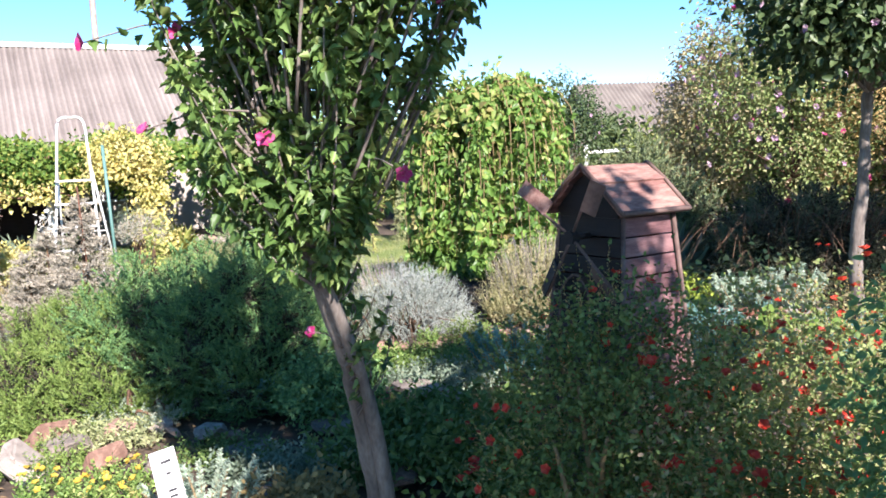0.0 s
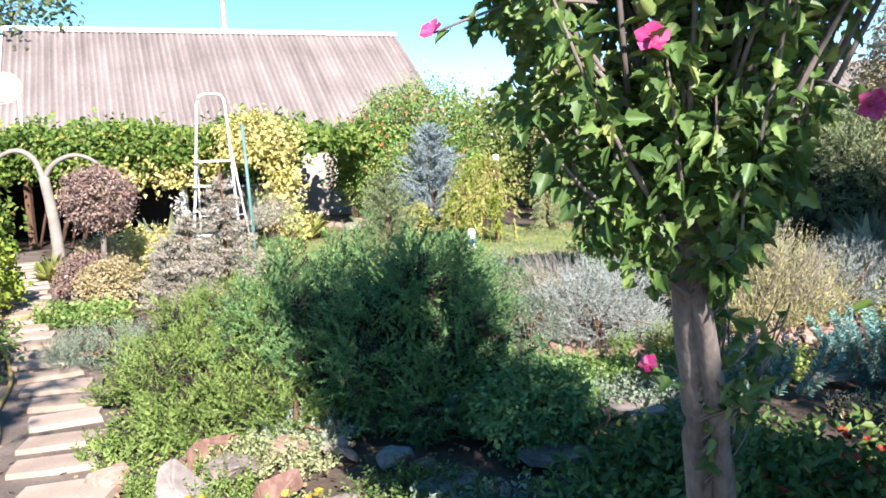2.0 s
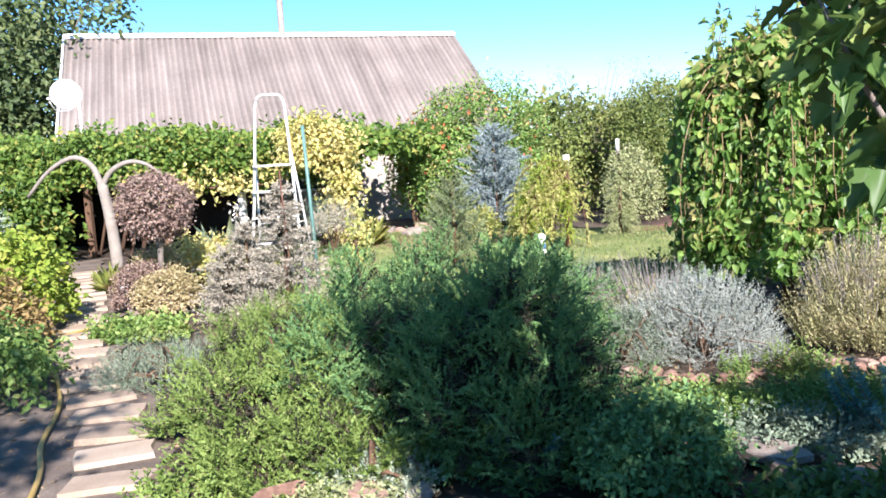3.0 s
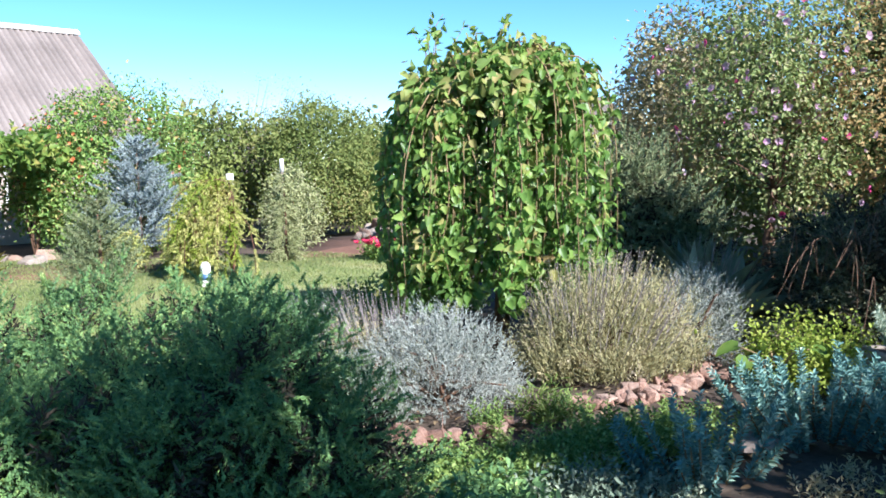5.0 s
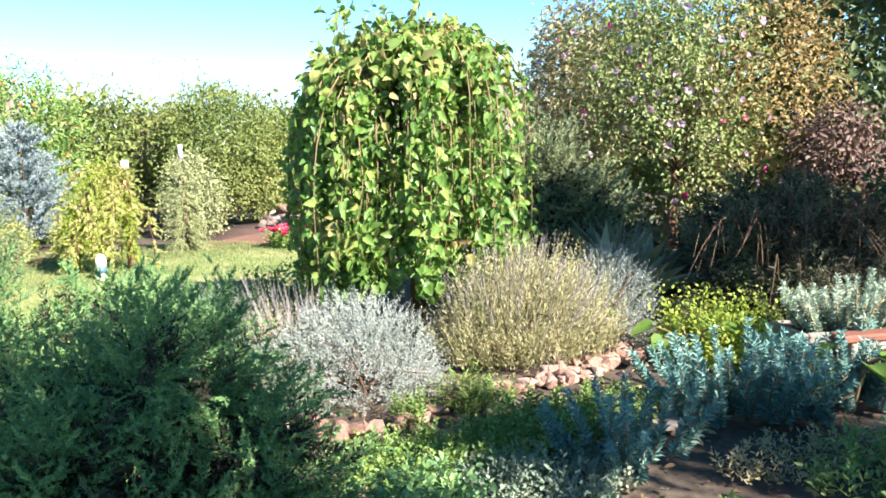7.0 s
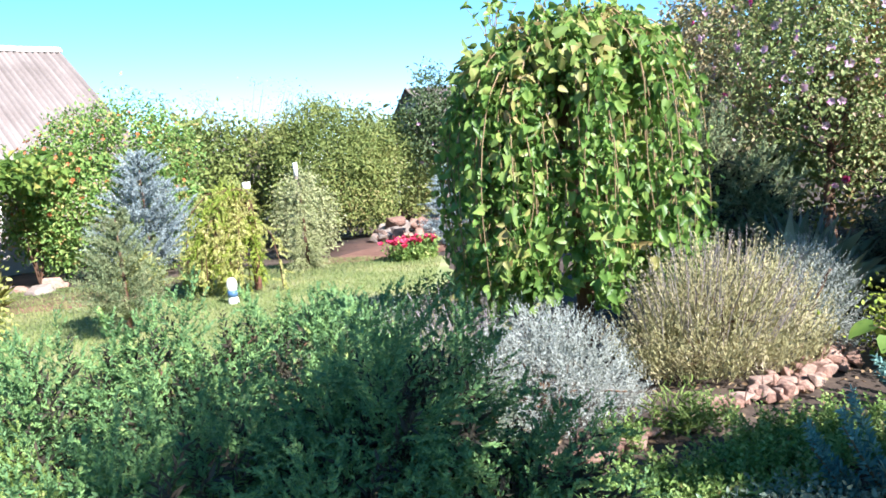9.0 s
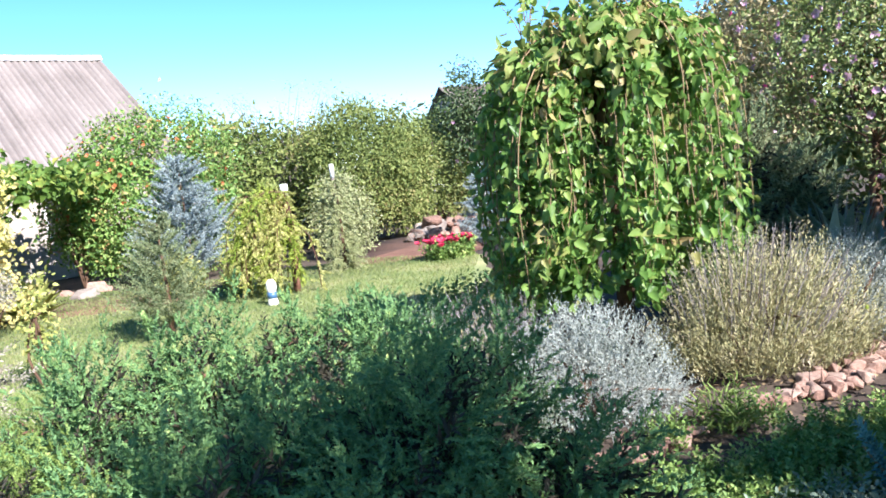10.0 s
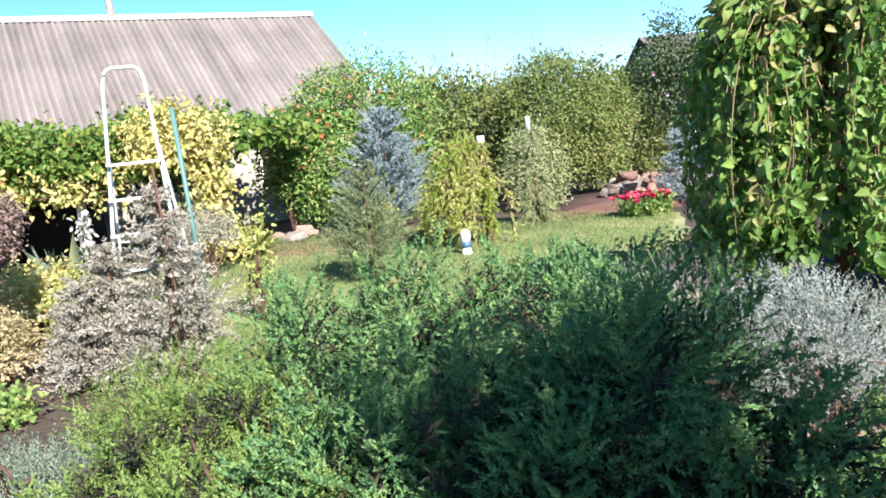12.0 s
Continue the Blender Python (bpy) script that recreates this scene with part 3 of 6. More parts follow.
# ---- ground, lawn, beds, path ----
def sheet(name, outline, z, material, label, category, bump=0.0, seed=1):
    """A flat patch of ground with an uneven rim."""
    rng = np.random.default_rng(seed)
    pts = curve_pts([*outline, outline[0]], 12 * len(outline))[:-1]
    pts = pts + rng.normal(size=pts.shape) * 0.05
    c = pts.mean(0)
    v = np.array([[*c, z + bump], *[[x, y, z] for x, y in pts], *[[x, y, z - 0.05] for x, y in pts]])
    k = len(pts)
    i = np.arange(k)
    tri = np.stack([np.zeros(k, int), 1 + i, 1 + (i + 1) % k], 1)
    rim = np.stack([1 + i, 1 + k + i, 1 + k + (i + 1) % k, 1 + (i + 1) % k], 1)
    ob = new(name, mesh_from(name, v, [tri, rim], material))
    return tagged(ob, label, category, kind="structure")


bm = bmesh.new()
bmesh.ops.create_grid(bm, x_segments=60, y_segments=60, size=1)
for v in bm.verts:
    v.co = Vector((math.copysign(abs(v.co.x) ** 3, v.co.x) * 400, math.copysign(abs(v.co.y) ** 3, v.co.y) * 400 + 8, 0))
    if abs(v.co.x) < 30 and abs(v.co.y - 8) < 40:
        v.co.z = -0.03 + 0.02 * noise.noise(v.co * 0.9)
me = bpy.data.meshes.new("ground")
bm.to_mesh(me)
bm.free()
me.materials.append(M["soil"])
tagged(new("ground", me), "bare brown garden soil with clods and grit", "ground", kind="structure")

LAWN = [(-7.6, 12.2), (-5.2, 10.6), (-3.4, 9.6), (-1.6, 10.0), (-0.5, 12.6), (0.6, 16.5), (-1.0, 18.2), (-4.0, 18.0), (-7.0, 19.0), (-8.6, 16.5)]
sheet("lawn_ground", LAWN, 0.012, M["lawn"], "sunlit mown lawn turf with worn patches", "lawn")
sheet("bed_ground", [(-1.6, 17.4), (0.4, 17.2), (1.6, 19.5), (1.5, 22.5), (-0.6, 21.5)], 0.02, M["bed_soil"], "bare reddish brown flower bed soil", "flower bed")
sheet("bed_ground_west", [(-6.6, 16.2), (-4.6, 15.8), (-3.4, 16.4), (-3.2, 17.6), (-5.2, 18.2), (-6.8, 17.6)], 0.022, M["bed_soil"], "pinkish brown soil bed under shrubs", "flower bed", seed=2)
walkline = curve_pts([(-3.35, 4.0, 0.0), (-3.75, 5.1, 0.0), (-4.5, 6.3, 0.0), (-5.7, 7.7, 0.0), (-7.2, 9.7, 0.0), (-9.0, 11.9, 0.0), (-11.4, 15.2, 0.0)], 60)
wt = unit(np.gradient(walkline, axis=0))
ws = np.stack([wt[:, 1], -wt[:, 0], wt[:, 2]], 1)
wj = np.random.default_rng(3).normal(size=(60, 2)) * 0.05
pv = np.concatenate([walkline + ws * (0.42 + wj[:, :1]) + [0, 0, 0.008], walkline - ws * (0.62 + wj[:, 1:]) + [0, 0, 0.008]])
wi = np.arange(59)
path_base = tagged(new("path", mesh_from("path", pv, np.stack([wi, wi + 1, wi + 61, wi + 60], 1), M["path"])), "trodden grit path with stepping slabs across it", "path", kind="structure")

rng = np.random.default_rng(5)
along = unit(np.array([-0.6, 0.8]))
slab_meshes = []
for i in range(5):
    bm = bmesh.new()
    k = 9
    ring = []
    w, h = rng.uniform(0.2, 0.24), rng.uniform(0.11, 0.14)
    for a, b in ((-1, -1), (0, -1), (1, -1), (1, 0), (1, 1), (0.2, 1), (-1, 1), (-1, 0.1)):
        ring.append(bm.verts.new((a * w + rng.normal() * 0.012, b * h + rng.normal() * 0.012, 0)))
    f = bm.faces.new(ring)
    e = bmesh.ops.extrude_face_region(bm, geom=[f])
    for v in e["geom"]:
        if isinstance(v, bmesh.types.BMVert):
            v.co.z += 0.04
            v.co.xy *= 0.97
    bmesh.ops.recalc_face_normals(bm, faces=bm.faces)
    sm = bpy.data.meshes.new("paving_slab")
    bm.to_mesh(sm)
    bm.free()
    sm.materials.append(M["slab"])
    slab_meshes.append(sm)
line = curve_pts([(-3.3, 4.8, 0), (-3.72, 5.42, 0), (-4.25, 6.15, 0), (-4.7, 6.75, 0), (-5.75, 7.85, 0), (-6.3, 8.5, 0), (-7.2, 9.75, 0), (-8.3, 11.3, 0), (-10.2, 13.6, 0)], 200)
d = np.r_[0, np.cumsum(np.linalg.norm(np.diff(line, axis=0), axis=1))]
for i, s in enumerate(np.arange(0.1, d[-1], 0.43)):
    k = int(np.searchsorted(d, s))
    p, tan = line[k], line[min(k + 1, len(line) - 1)] - line[k - 1]
    ob = new("paving_slab", slab_meshes[i % 5])
    ob.parent = path_base
    ob.matrix_basis = pose(p[0] + rng.normal() * 0.03, p[1], 0.0, rng.normal() * 1.2, rng.normal() * 1.2, math.degrees(math.atan2(-tan[0], tan[1])) + rng.normal() * 5 - 12)

# hose
hose_line = curve_pts([(-6.2, 10.0, 0.03), (-6.43, 9.71, 0.03), (-6.71, 9.2, 0.03), (-6.74, 8.71, 0.03), (-6.3, 8.1, 0.03), (-5.66, 7.42, 0.03), (-5.1, 6.75, 0.03), (-4.67, 6.06, 0.03), (-4.3, 5.6, 0.03), (-3.88, 4.93, 0.03), (-3.3, 4.1, 0.03)], 90)
hz = thing("garden_hose", 0, 0, 0, "yellow rubber garden hose lying along the path", "hose")
arr_part("tube", tube(hose_line, 0.016, 8), M["hose"], hz, smooth=True)

# grass of the lawn
from_poly = np.array(LAWN)


def inside(px, py, poly):
    c = np.zeros(len(px), bool)
    for (x0, y0), (x1, y1) in zip(poly, np.roll(poly, -1, 0)):
        c ^= ((y0 > py) != (y1 > py)) & (px < (x1 - x0) * (py - y0) / (y1 - y0 + 1e-12) + x0)
    return c


rng = np.random.default_rng(6)
gx, gy = rng.uniform(-9, 1, 120000), rng.uniform(9.2, 19.5, 120000)
ok = inside(gx, gy, from_poly)
gp = np.stack([gx[ok], gy[ok], np.full(ok.sum(), 0.01)], 1)
gd = rng.normal(size=gp.shape) * 0.4 + [0, 0, 1.0]
grass = new("lawn_grass", mesh_from("lawn_grass", *leaves(gp, gd, rng.normal(size=gp.shape), rng.uniform(0.02, 0.06, len(gp)), 0.009, NEEDLE), L["grass"]))
tagged(grass, "short uneven grass of the lawn", "grass", kind="stuff")

# fallen leaves, chips and weeds on the bare ground
n = 9000
lp = np.stack([rng.uniform(-8, 4, n), rng.uniform(2.5, 11, n), rng.uniform(0.0, 0.015, n)], 1)
litter = new("leaf_litter", mesh_from("leaf_litter", *leaves(lp, rng.normal(size=lp.shape) * [1, 1, 0.15], rng.normal(size=lp.shape) * 0.3 + [0, 0, 1], rng.uniform(0.02, 0.06, n), 0.025, OVAL), L["litter"]))
tagged(litter, "dry fallen leaves and chips scattered on the soil", "leaf litter", kind="stuff")


# ---- the house with the corrugated roof ----
RA, RB, RH = np.array([-15.95, 21.3]), np.array([-6.62, 27.2]), 5.27
ru = unit(RB - RA)
rn = np.array([ru[1], -ru[0]])
house = thing("house", RA[0], RA[1], 0, "low old house with a corrugated fibre-cement roof", "house", turn=math.degrees(math.atan2(ru[1], ru[0])))
RL = float(np.linalg.norm(RB - RA))
RUN, DROP = 4.3, 3.05


def corrugated(length, run, drop, top, pitch, amp, side):
    nx = int(length / pitch * 8) + 1
    x = np.linspace(0, length, nx)
    s = np.linspace(0, 1, 9)
    w = amp * np.sin(x / pitch * 2 * np.pi)
    X, S = np.meshgrid(x, s, indexing="ij")
    step = 0.02 * (np.floor(S * 3.999) % 4)
    Z = top - drop * S + w[:, None] + 0.03 - step * 0.4
    v = np.stack([X, -side * run * S, Z], -1).reshape(-1, 3)
    i, j = np.meshgrid(np.arange(nx - 1), np.arange(8), indexing="ij")
    q = np.stack([i * 9 + j, i * 9 + j + 1, (i + 1) * 9 + j + 1, (i + 1) * 9 + j], -1).reshape(-1, 4)
    return v, [q]


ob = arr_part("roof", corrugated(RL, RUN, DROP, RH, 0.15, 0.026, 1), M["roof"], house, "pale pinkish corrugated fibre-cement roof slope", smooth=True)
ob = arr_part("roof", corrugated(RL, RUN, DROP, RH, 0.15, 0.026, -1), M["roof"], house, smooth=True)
i = 0.0
while i < RL - 0.05:
    ln = min(1.1, RL - i)
    bm = bmesh.new()
    prof = [(-0.17, -0.1), (-0.08, 0.0), (0, 0.04), (0.08, 0.0), (0.17, -0.1), (0.15, -0.12), (0, 0.01), (-0.15, -0.12)]
    a = [bm.verts.new((0, y, z)) for y, z in prof]
    b = [bm.verts.new((ln + 0.04, y, z + 0.008)) for y, z in prof]
    for k in range(8):
        bm.faces.new((a[k], a[(k + 1) % 8], b[(k + 1) % 8], b[k]))
    bm.faces.new(a[::-1]), bm.faces.new(b)
    c = part("ridge_cap", bm, M["white"], house)
    c.location = (i, 0, RH + 0.07)
    i += ln
WZ = 2.5
part("wall", box_bm(RL - 0.5, 0.3, WZ, (RL / 2, -3.6, WZ / 2)), M["plaster"], house, "weathered plaster wall in deep shade")
part("wall", box_bm(RL - 0.5, 0.3, WZ, (RL / 2, 3.6, WZ / 2)), M["plaster"], house)
for x in (0.25, RL - 0.25):
    bm = bmesh.new()
    prof = [(-3.45, 0), (3.45, 0), (3.45, WZ), (0, RH - 0.15), (-3.45, WZ)]
    a = [bm.verts.new((x - 0.15, y, z)) for y, z in prof]
    b = [bm.verts.new((x + 0.15, y, z)) for y, z in prof]
    for k in range(5):
        bm.faces.new((a[k], a[(k + 1) % 5], b[(k + 1) % 5], b[k]))
    bm.faces.new(a[::-1]), bm.faces.new(b)
    part("gable", bm, M["plaster"], house)
for sgn in (1, -1):
    bm = box_bm(0.05, math.hypot(RUN, DROP), 0.22, (-0.03, -sgn * RUN / 2, RH - DROP / 2), (math.degrees(math.atan2(DROP, RUN)) * sgn, 0, 0))
    part("barge_board", bm, M["white"], house, "white painted barge board")
chim_x = float((np.array([-11.15, 24.45]) - RA) @ ru)
bm = bmesh.new()
bmesh.ops.create_cone(bm, cap_ends=True, segments=14, radius1=0.09, radius2=0.085, depth=1.5, matrix=Matrix.Translation((chim_x, -0.05, RH + 0.65)))
pipe = part("chimney_pipe", bm, M["grey_rock"], house, "thin grey chimney pipe with a cap")
bm = bmesh.new()
bmesh.ops.create_cone(bm, cap_ends=True, segments=14, radius1=0.14, radius2=0.05, depth=0.12, matrix=Matrix.Translation((chim_x, -0.05, RH + 1.52)))
part("chimney_cap", bm, M["grey_rock"], pipe)
for x, w in ((2.2, 0.9), (5.6, 1.0), (8.4, 1.0)):
    wf = part("window", box_bm(w + 0.12, 0.06, 1.12, (x, -3.78, 1.45)), M["white"], house)
    part("pane", box_bm(w, 0.03, 1.0, (x, -3.805, 1.45)), M["black"], wf)
part("door", box_bm(0.95, 0.06, 2.0, (3.9, -3.79, 1.0)), M["dark_and_shaded_wood"], house, "dark wooden door")

# boards and dish on the near gable
dx, dy = -12.85, 17.2
dish = thing("satellite_dish", dx, dy, 0, "white satellite dish on a mast by the gable", "satellite dish")
bm = bmesh.new()
bmesh.ops.create_uvsphere(bm, u_segments=24, v_segments=12, radius=0.75)
bmesh.ops.delete(bm, geom=[v for v in bm.verts if v.co.z > -0.58], context="VERTS")
bmesh.ops.transform(bm, verts=bm.verts, matrix=Matrix.Translation((0, -0.1, 3.3)) @ Euler((radians(-75), 0, radians(38))).to_matrix().to_4x4() @ Matrix.Translation((0, 0, 0.65)) @ Matrix.Scale(0.85, 4))
ob = part("reflector", bm, M["white"], dish)
ob.modifiers.new("thick", "SOLIDIFY").thickness = 0.01
bowl = arr_part("mast", tube([(0.1, 0.15, 0), (0.1, 0.15, 3.35)], 0.03, 8), M["metal"], dish)
arr_part("arm", tube(curve_pts([(0.05, 0, 3.0), (-0.1, -0.3, 2.97), (-0.1, -0.5, 3.15)], 6), 0.012, 6), M["metal"], dish)
bm = bmesh.new()
bmesh.ops.create_cone(bm, cap_ends=True, segments=10, radius1=0.035, radius2=0.03, depth=0.1, matrix=Matrix.Translation((-0.1, -0.5, 3.2)) @ Euler((radians(70), 0, 0)).to_matrix().to_4x4())
part("receiver", bm, M["metal"], dish)


# ---- a second house and a fence far behind ----
def far_house(x, y, turn, w, d, wall, top, label):
    h = thing("house", x, y, 0, label, "house", turn=turn)
    part("wall", box_bm(w, d, wall, (0, 0, wall / 2)), M["plaster"], h)
    for s in (1, -1):
        v, q = corrugated(w + 0.6, d / 2 + 0.4, top - wall, top, 0.2, 0.03, s)
        arr_part("roof", (v - [w / 2 + 0.3, 0, 0], q), M["grey_roof"], h, "weathered grey corrugated roof", smooth=True)
    for sx in (-1, 1):
        bm = bmesh.new()
        t = [bm.verts.new((sx * w / 2, yy, zz)) for yy, zz in ((-d / 2, wall), (d / 2, wall), (0, top - 0.1))]
        u = [bm.verts.new((sx * (w / 2 - 0.2), yy, zz)) for yy, zz in ((-d / 2, wall), (d / 2, wall), (0, top - 0.1))]
        bm.faces.new(t), bm.faces.new(u[::-1])
        for k in range(3):
            bm.faces.new((t[k], u[k], u[(k + 1) % 3], t[(k + 1) % 3]))
        part("gable", bm, M["plaster"], h)
    for k in (-0.25, 0.2):
        f = part("window", box_bm(1.1, 0.06, 1.1, (k * w, -d / 2 - 0.03, wall * 0.5)), M["white"], h)
        part("pane", box_bm(0.95, 0.04, 0.95, (k * w, -d / 2 - 0.05, wall * 0.5)), M["black"], f)
    return h


far_house(9.0, 37.5, 12, 9.0, 6.5, 2.2, 4.5, "distant low house with a grey corrugated roof")

fence = thing("fence", 2.0, 27.6, 0, "weathered white wooden post-and-rail fence", "fence", turn=6)
for k in range(4):
    part("post", box_bm(0.14, 0.1, 1.85, (k * 1.6, 0, 0.925)), M["white"], fence, bevel=0.008)
for z in (1.62, 0.9):
    part("rail", box_bm(5.2, 0.05, 0.1, (2.4, -0.075, z), (0, -1.5, 0)), M["white"], fence, bevel=0.006)


# ---- plants: makers ----
def shrub(name, label, cat, x, y, radii, mat, n=260, per=14, spread=0.09, ln=0.06, wd=0.035, shape=OVAL, cz=None, seed=1, low=-0.35, amp=0.25, z=0.0,
          stem=M["brown_bark"], group="", depth=0.4, flowers=None, stems=7, droop=0.3, wild=0.8, hole=None):
    """A leafy shrub: stems from the ground and a lumpy crown of leaf clumps."""
    r = np.random.default_rng(seed)
    cz = radii[2] * 0.75 if cz is None else cz
    th = thing(name, x, y, z, label, cat, group)
    p, out = shell(r, n, radii, low, depth, amp)
    p[:, 2] = np.maximum(p[:, 2] + cz, 0.02)
    if hole:
        keep = (np.abs(p[:, 0] - hole[0]) > hole[1]) | (p[:, 2] > hole[2]) | (p[:, 1] > 0.3)
        p, out = p[keep], out[keep]
    arr_part("foliage", leafy(r, p, out, per, spread, ln, wd, shape, droop=droop, wild=wild), mat, th)
    if stems:
        tips = p[r.choice(len(p), stems)] * 0.85
        limb_parts("stem", limb_set(r, (0, 0, 0), tips, 0.016 + 0.01 * radii[0]), stem, th)
    if flowers:
        fm, count, size, fl = flowers
        q, o = shell(r, count, np.array(radii) * 1.06, max(low, -0.1), 0.08, amp)
        q[:, 2] = np.maximum(q[:, 2] + cz, 0.04)
        flower_parts(r, q, o, size, fm, th, fl)
    return th


def sprigs(name, label, cat, x, y, radii, mat, n=900, per=12, length=0.2, ln=0.03, wd=0.008, cz=0.0, seed=1, low=0.0, amp=0.2, lift=0.5, angle=0.7, z=0.0,
           depth=0.5, curl=0.1, wild=0.35, stem=M["brown_bark"], stems=10, group="", flowers=None):
    """A shrub of fine sprays: junipers, lavender, feathery cushions."""
    r = np.random.default_rng(seed)
    th = thing(name, x, y, z, label, cat, group)
    p, out = shell(r, n, radii, low, depth, amp)
    p[:, 2] = np.maximum(p[:, 2] + cz, 0.015)
    ax = unit(out + [0, 0, lift] + r.normal(size=p.shape) * wild)
    base = p - ax * length * 0.6
    base[:, 2] = np.maximum(base[:, 2], 0.01)
    arr_part("foliage", sprays(r, base, ax, length * r.uniform(0.7, 1.3, len(p)), per, ln, wd, angle, curl), mat, th)
    if stems:
        limb_parts("stem", limb_set(r, (0, 0, 0), p[r.choice(len(p), stems)] * 0.9, 0.02, 0.004), stem, th)
    if flowers:
        fm, count, size, fl = flowers
        q, o = shell(r, count, np.array(radii) * 1.05, 0.05, 0.08, amp)
        q[:, 2] += cz
        flower_parts(r, q, o, size, fm, th, fl)
    return th


def conifer(name, label, x, y, height, radius, mat, seed, layers=26, per_layer=16, length=0.2, ln=0.03, wd=0.007, lift=0.25, bare=0.02, narrow=1.0, nper=18):
    """An upright conifer: whorls of needled twigs round a stem."""
    r = np.random.default_rng(seed)
    th = thing(name, x, y, 0, label, "conifer")
    P, A, Ln = [], [], []
    for k in range(layers):
        f = k / (layers - 1)
        zz = height * (bare + (0.97 - bare) * f)
        rad = radius * (1 - f) ** narrow * (0.75 + 0.5 * r.random())
        m = max(4, int(per_layer * (1 - 0.7 * f)))
        a = r.uniform(0, 6.3, m)
        for q in (0.35, 0.7, 1.0):
            rr = rad * q * r.uniform(0.5, 1.3, m)
            P.append(np.stack([np.cos(a) * rr * 0.8, np.sin(a) * rr * 0.8, zz + lift * rr * 0.6 + r.normal(size=m) * 0.03], 1))
            A.append(np.stack([np.cos(a + r.normal(size=m) * 0.35), np.sin(a + r.normal(size=m) * 0.35), lift + r.normal(size=m) * 0.25], 1))
            Ln.append(np.full(m, length * (1.1 - 0.5 * f)))
    arr_part("needles", sprays(r, np.concatenate(P), np.concatenate(A), np.concatenate(Ln), nper, ln, wd, 0.9, 0.05, taper=0.25), mat, th)
    arr_part("trunk", tube([(0, 0, 0), (0.01, 0, height * 0.5), (0, 0, height * 0.98)], [0.03 + 0.015 * radius, 0.02, 0.006], 7), M["brown_bark"], th)
    return th


def tree(name, label, x, y, trunk_keys, trunk_r, crowns, mat, seed, n=500, per=14, spread=0.12, ln=0.07, wd=0.05, shape=OVAL, bark=M["bark"], flowers=None, limbs=14, depth=0.8, amp=0.3, droop=0.35, low=-0.8, up=0.3, wild=0.8):
    """A tree: tapered trunk, limbs, and a crown of leaf clumps with gaps."""
    r = np.random.default_rng(seed)
    th = thing(name, x, y, 0, label, "tree")
    pts = curve_pts(trunk_keys, 26)
    rad = np.linspace(trunk_r[0], trunk_r[1], 26) * r.uniform(0.87, 1.13, 26)
    pts[1:-1] += r.normal(size=(24, 3)) * trunk_r[1] * 0.09
    arr_part("trunk", tube(pts, rad, 12), bark, th, smooth=True)
    fork = pts[-1]
    P, O = [], []
    for c, radii, share in crowns:
        p, o = shell(r, int(n * share), radii, low, depth, amp)
        P.append(p + c), O.append(o)
    P, O = np.concatenate(P), np.concatenate(O)
    tips = P[r.choice(len(P), limbs, replace=False)]
    limb_parts("limb", limb_set(r, fork, fork + (tips - fork) * 0.95, trunk_r[1] * 0.42, 0.003, 0.1, 6, 9), bark, th)
    arr_part("crown", leafy(r, P, O, per, spread, ln, wd, shape, up=up, droop=droop, wild=wild), mat, th)
    if flowers:
        for fm, count, size, fl in flowers:
            k = r.choice(len(P), count)
            flower_parts(r, P[k] + O[k] * 0.12, O[k] + r.normal(size=(count, 3)) * 0.3, size, fm, th, fl)
    return th


# ---- the rose-of-sharon tree beside the walk ----
r = np.random.default_rng(11)
sharon = thing("rose_of_sharon", -0.5, 3.65, 0, "rose of Sharon tree with lobed leaves and magenta flowers", "tree")
arr_part("trunk", tube(curve_pts([(0, 0, -0.02), (-0.01, -0.03, 0.4), (-0.06, -0.2, 0.95), (-0.12, -0.48, 1.45), (-0.11, -0.47, 1.62)], 26), np.linspace(0.05, 0.032, 26) * r.uniform(0.9, 1.1, 26), 12), M["bark"], sharon, smooth=True)


def leafy_branch(pts, count, parent, thick):
    """An upright shoot with leaves in small groups all along it."""
    br = arr_part("branch", tube(pts, np.linspace(thick, 0.002, len(pts)), 5), M["bark"], parent)
    nodes = r.uniform(0.12, 1.0, count // 4) ** 0.85 * (len(pts) - 1)
    i = np.minimum(nodes.astype(int), len(pts) - 2)
    at = np.repeat(pts[i] + (pts[i + 1] - pts[i]) * (nodes - i)[:, None], 4, 0)
    way = r.normal(size=at.shape) + [0, 0, 0.1]
    arr_part("branch_leaves", leaves(at + unit(way) * r.uniform(0.005, 0.05, (len(at), 1)), way + [0, 0, -0.35], r.normal(size=at.shape) * 0.55 + [0, -0.2, 0.9], 0.045 * r.uniform(0.6, 1.25, len(at)), 0.037 * r.uniform(0.6, 1.25, len(at)), MALLOW, 0.22, 0.2), L["hibiscus"], br)


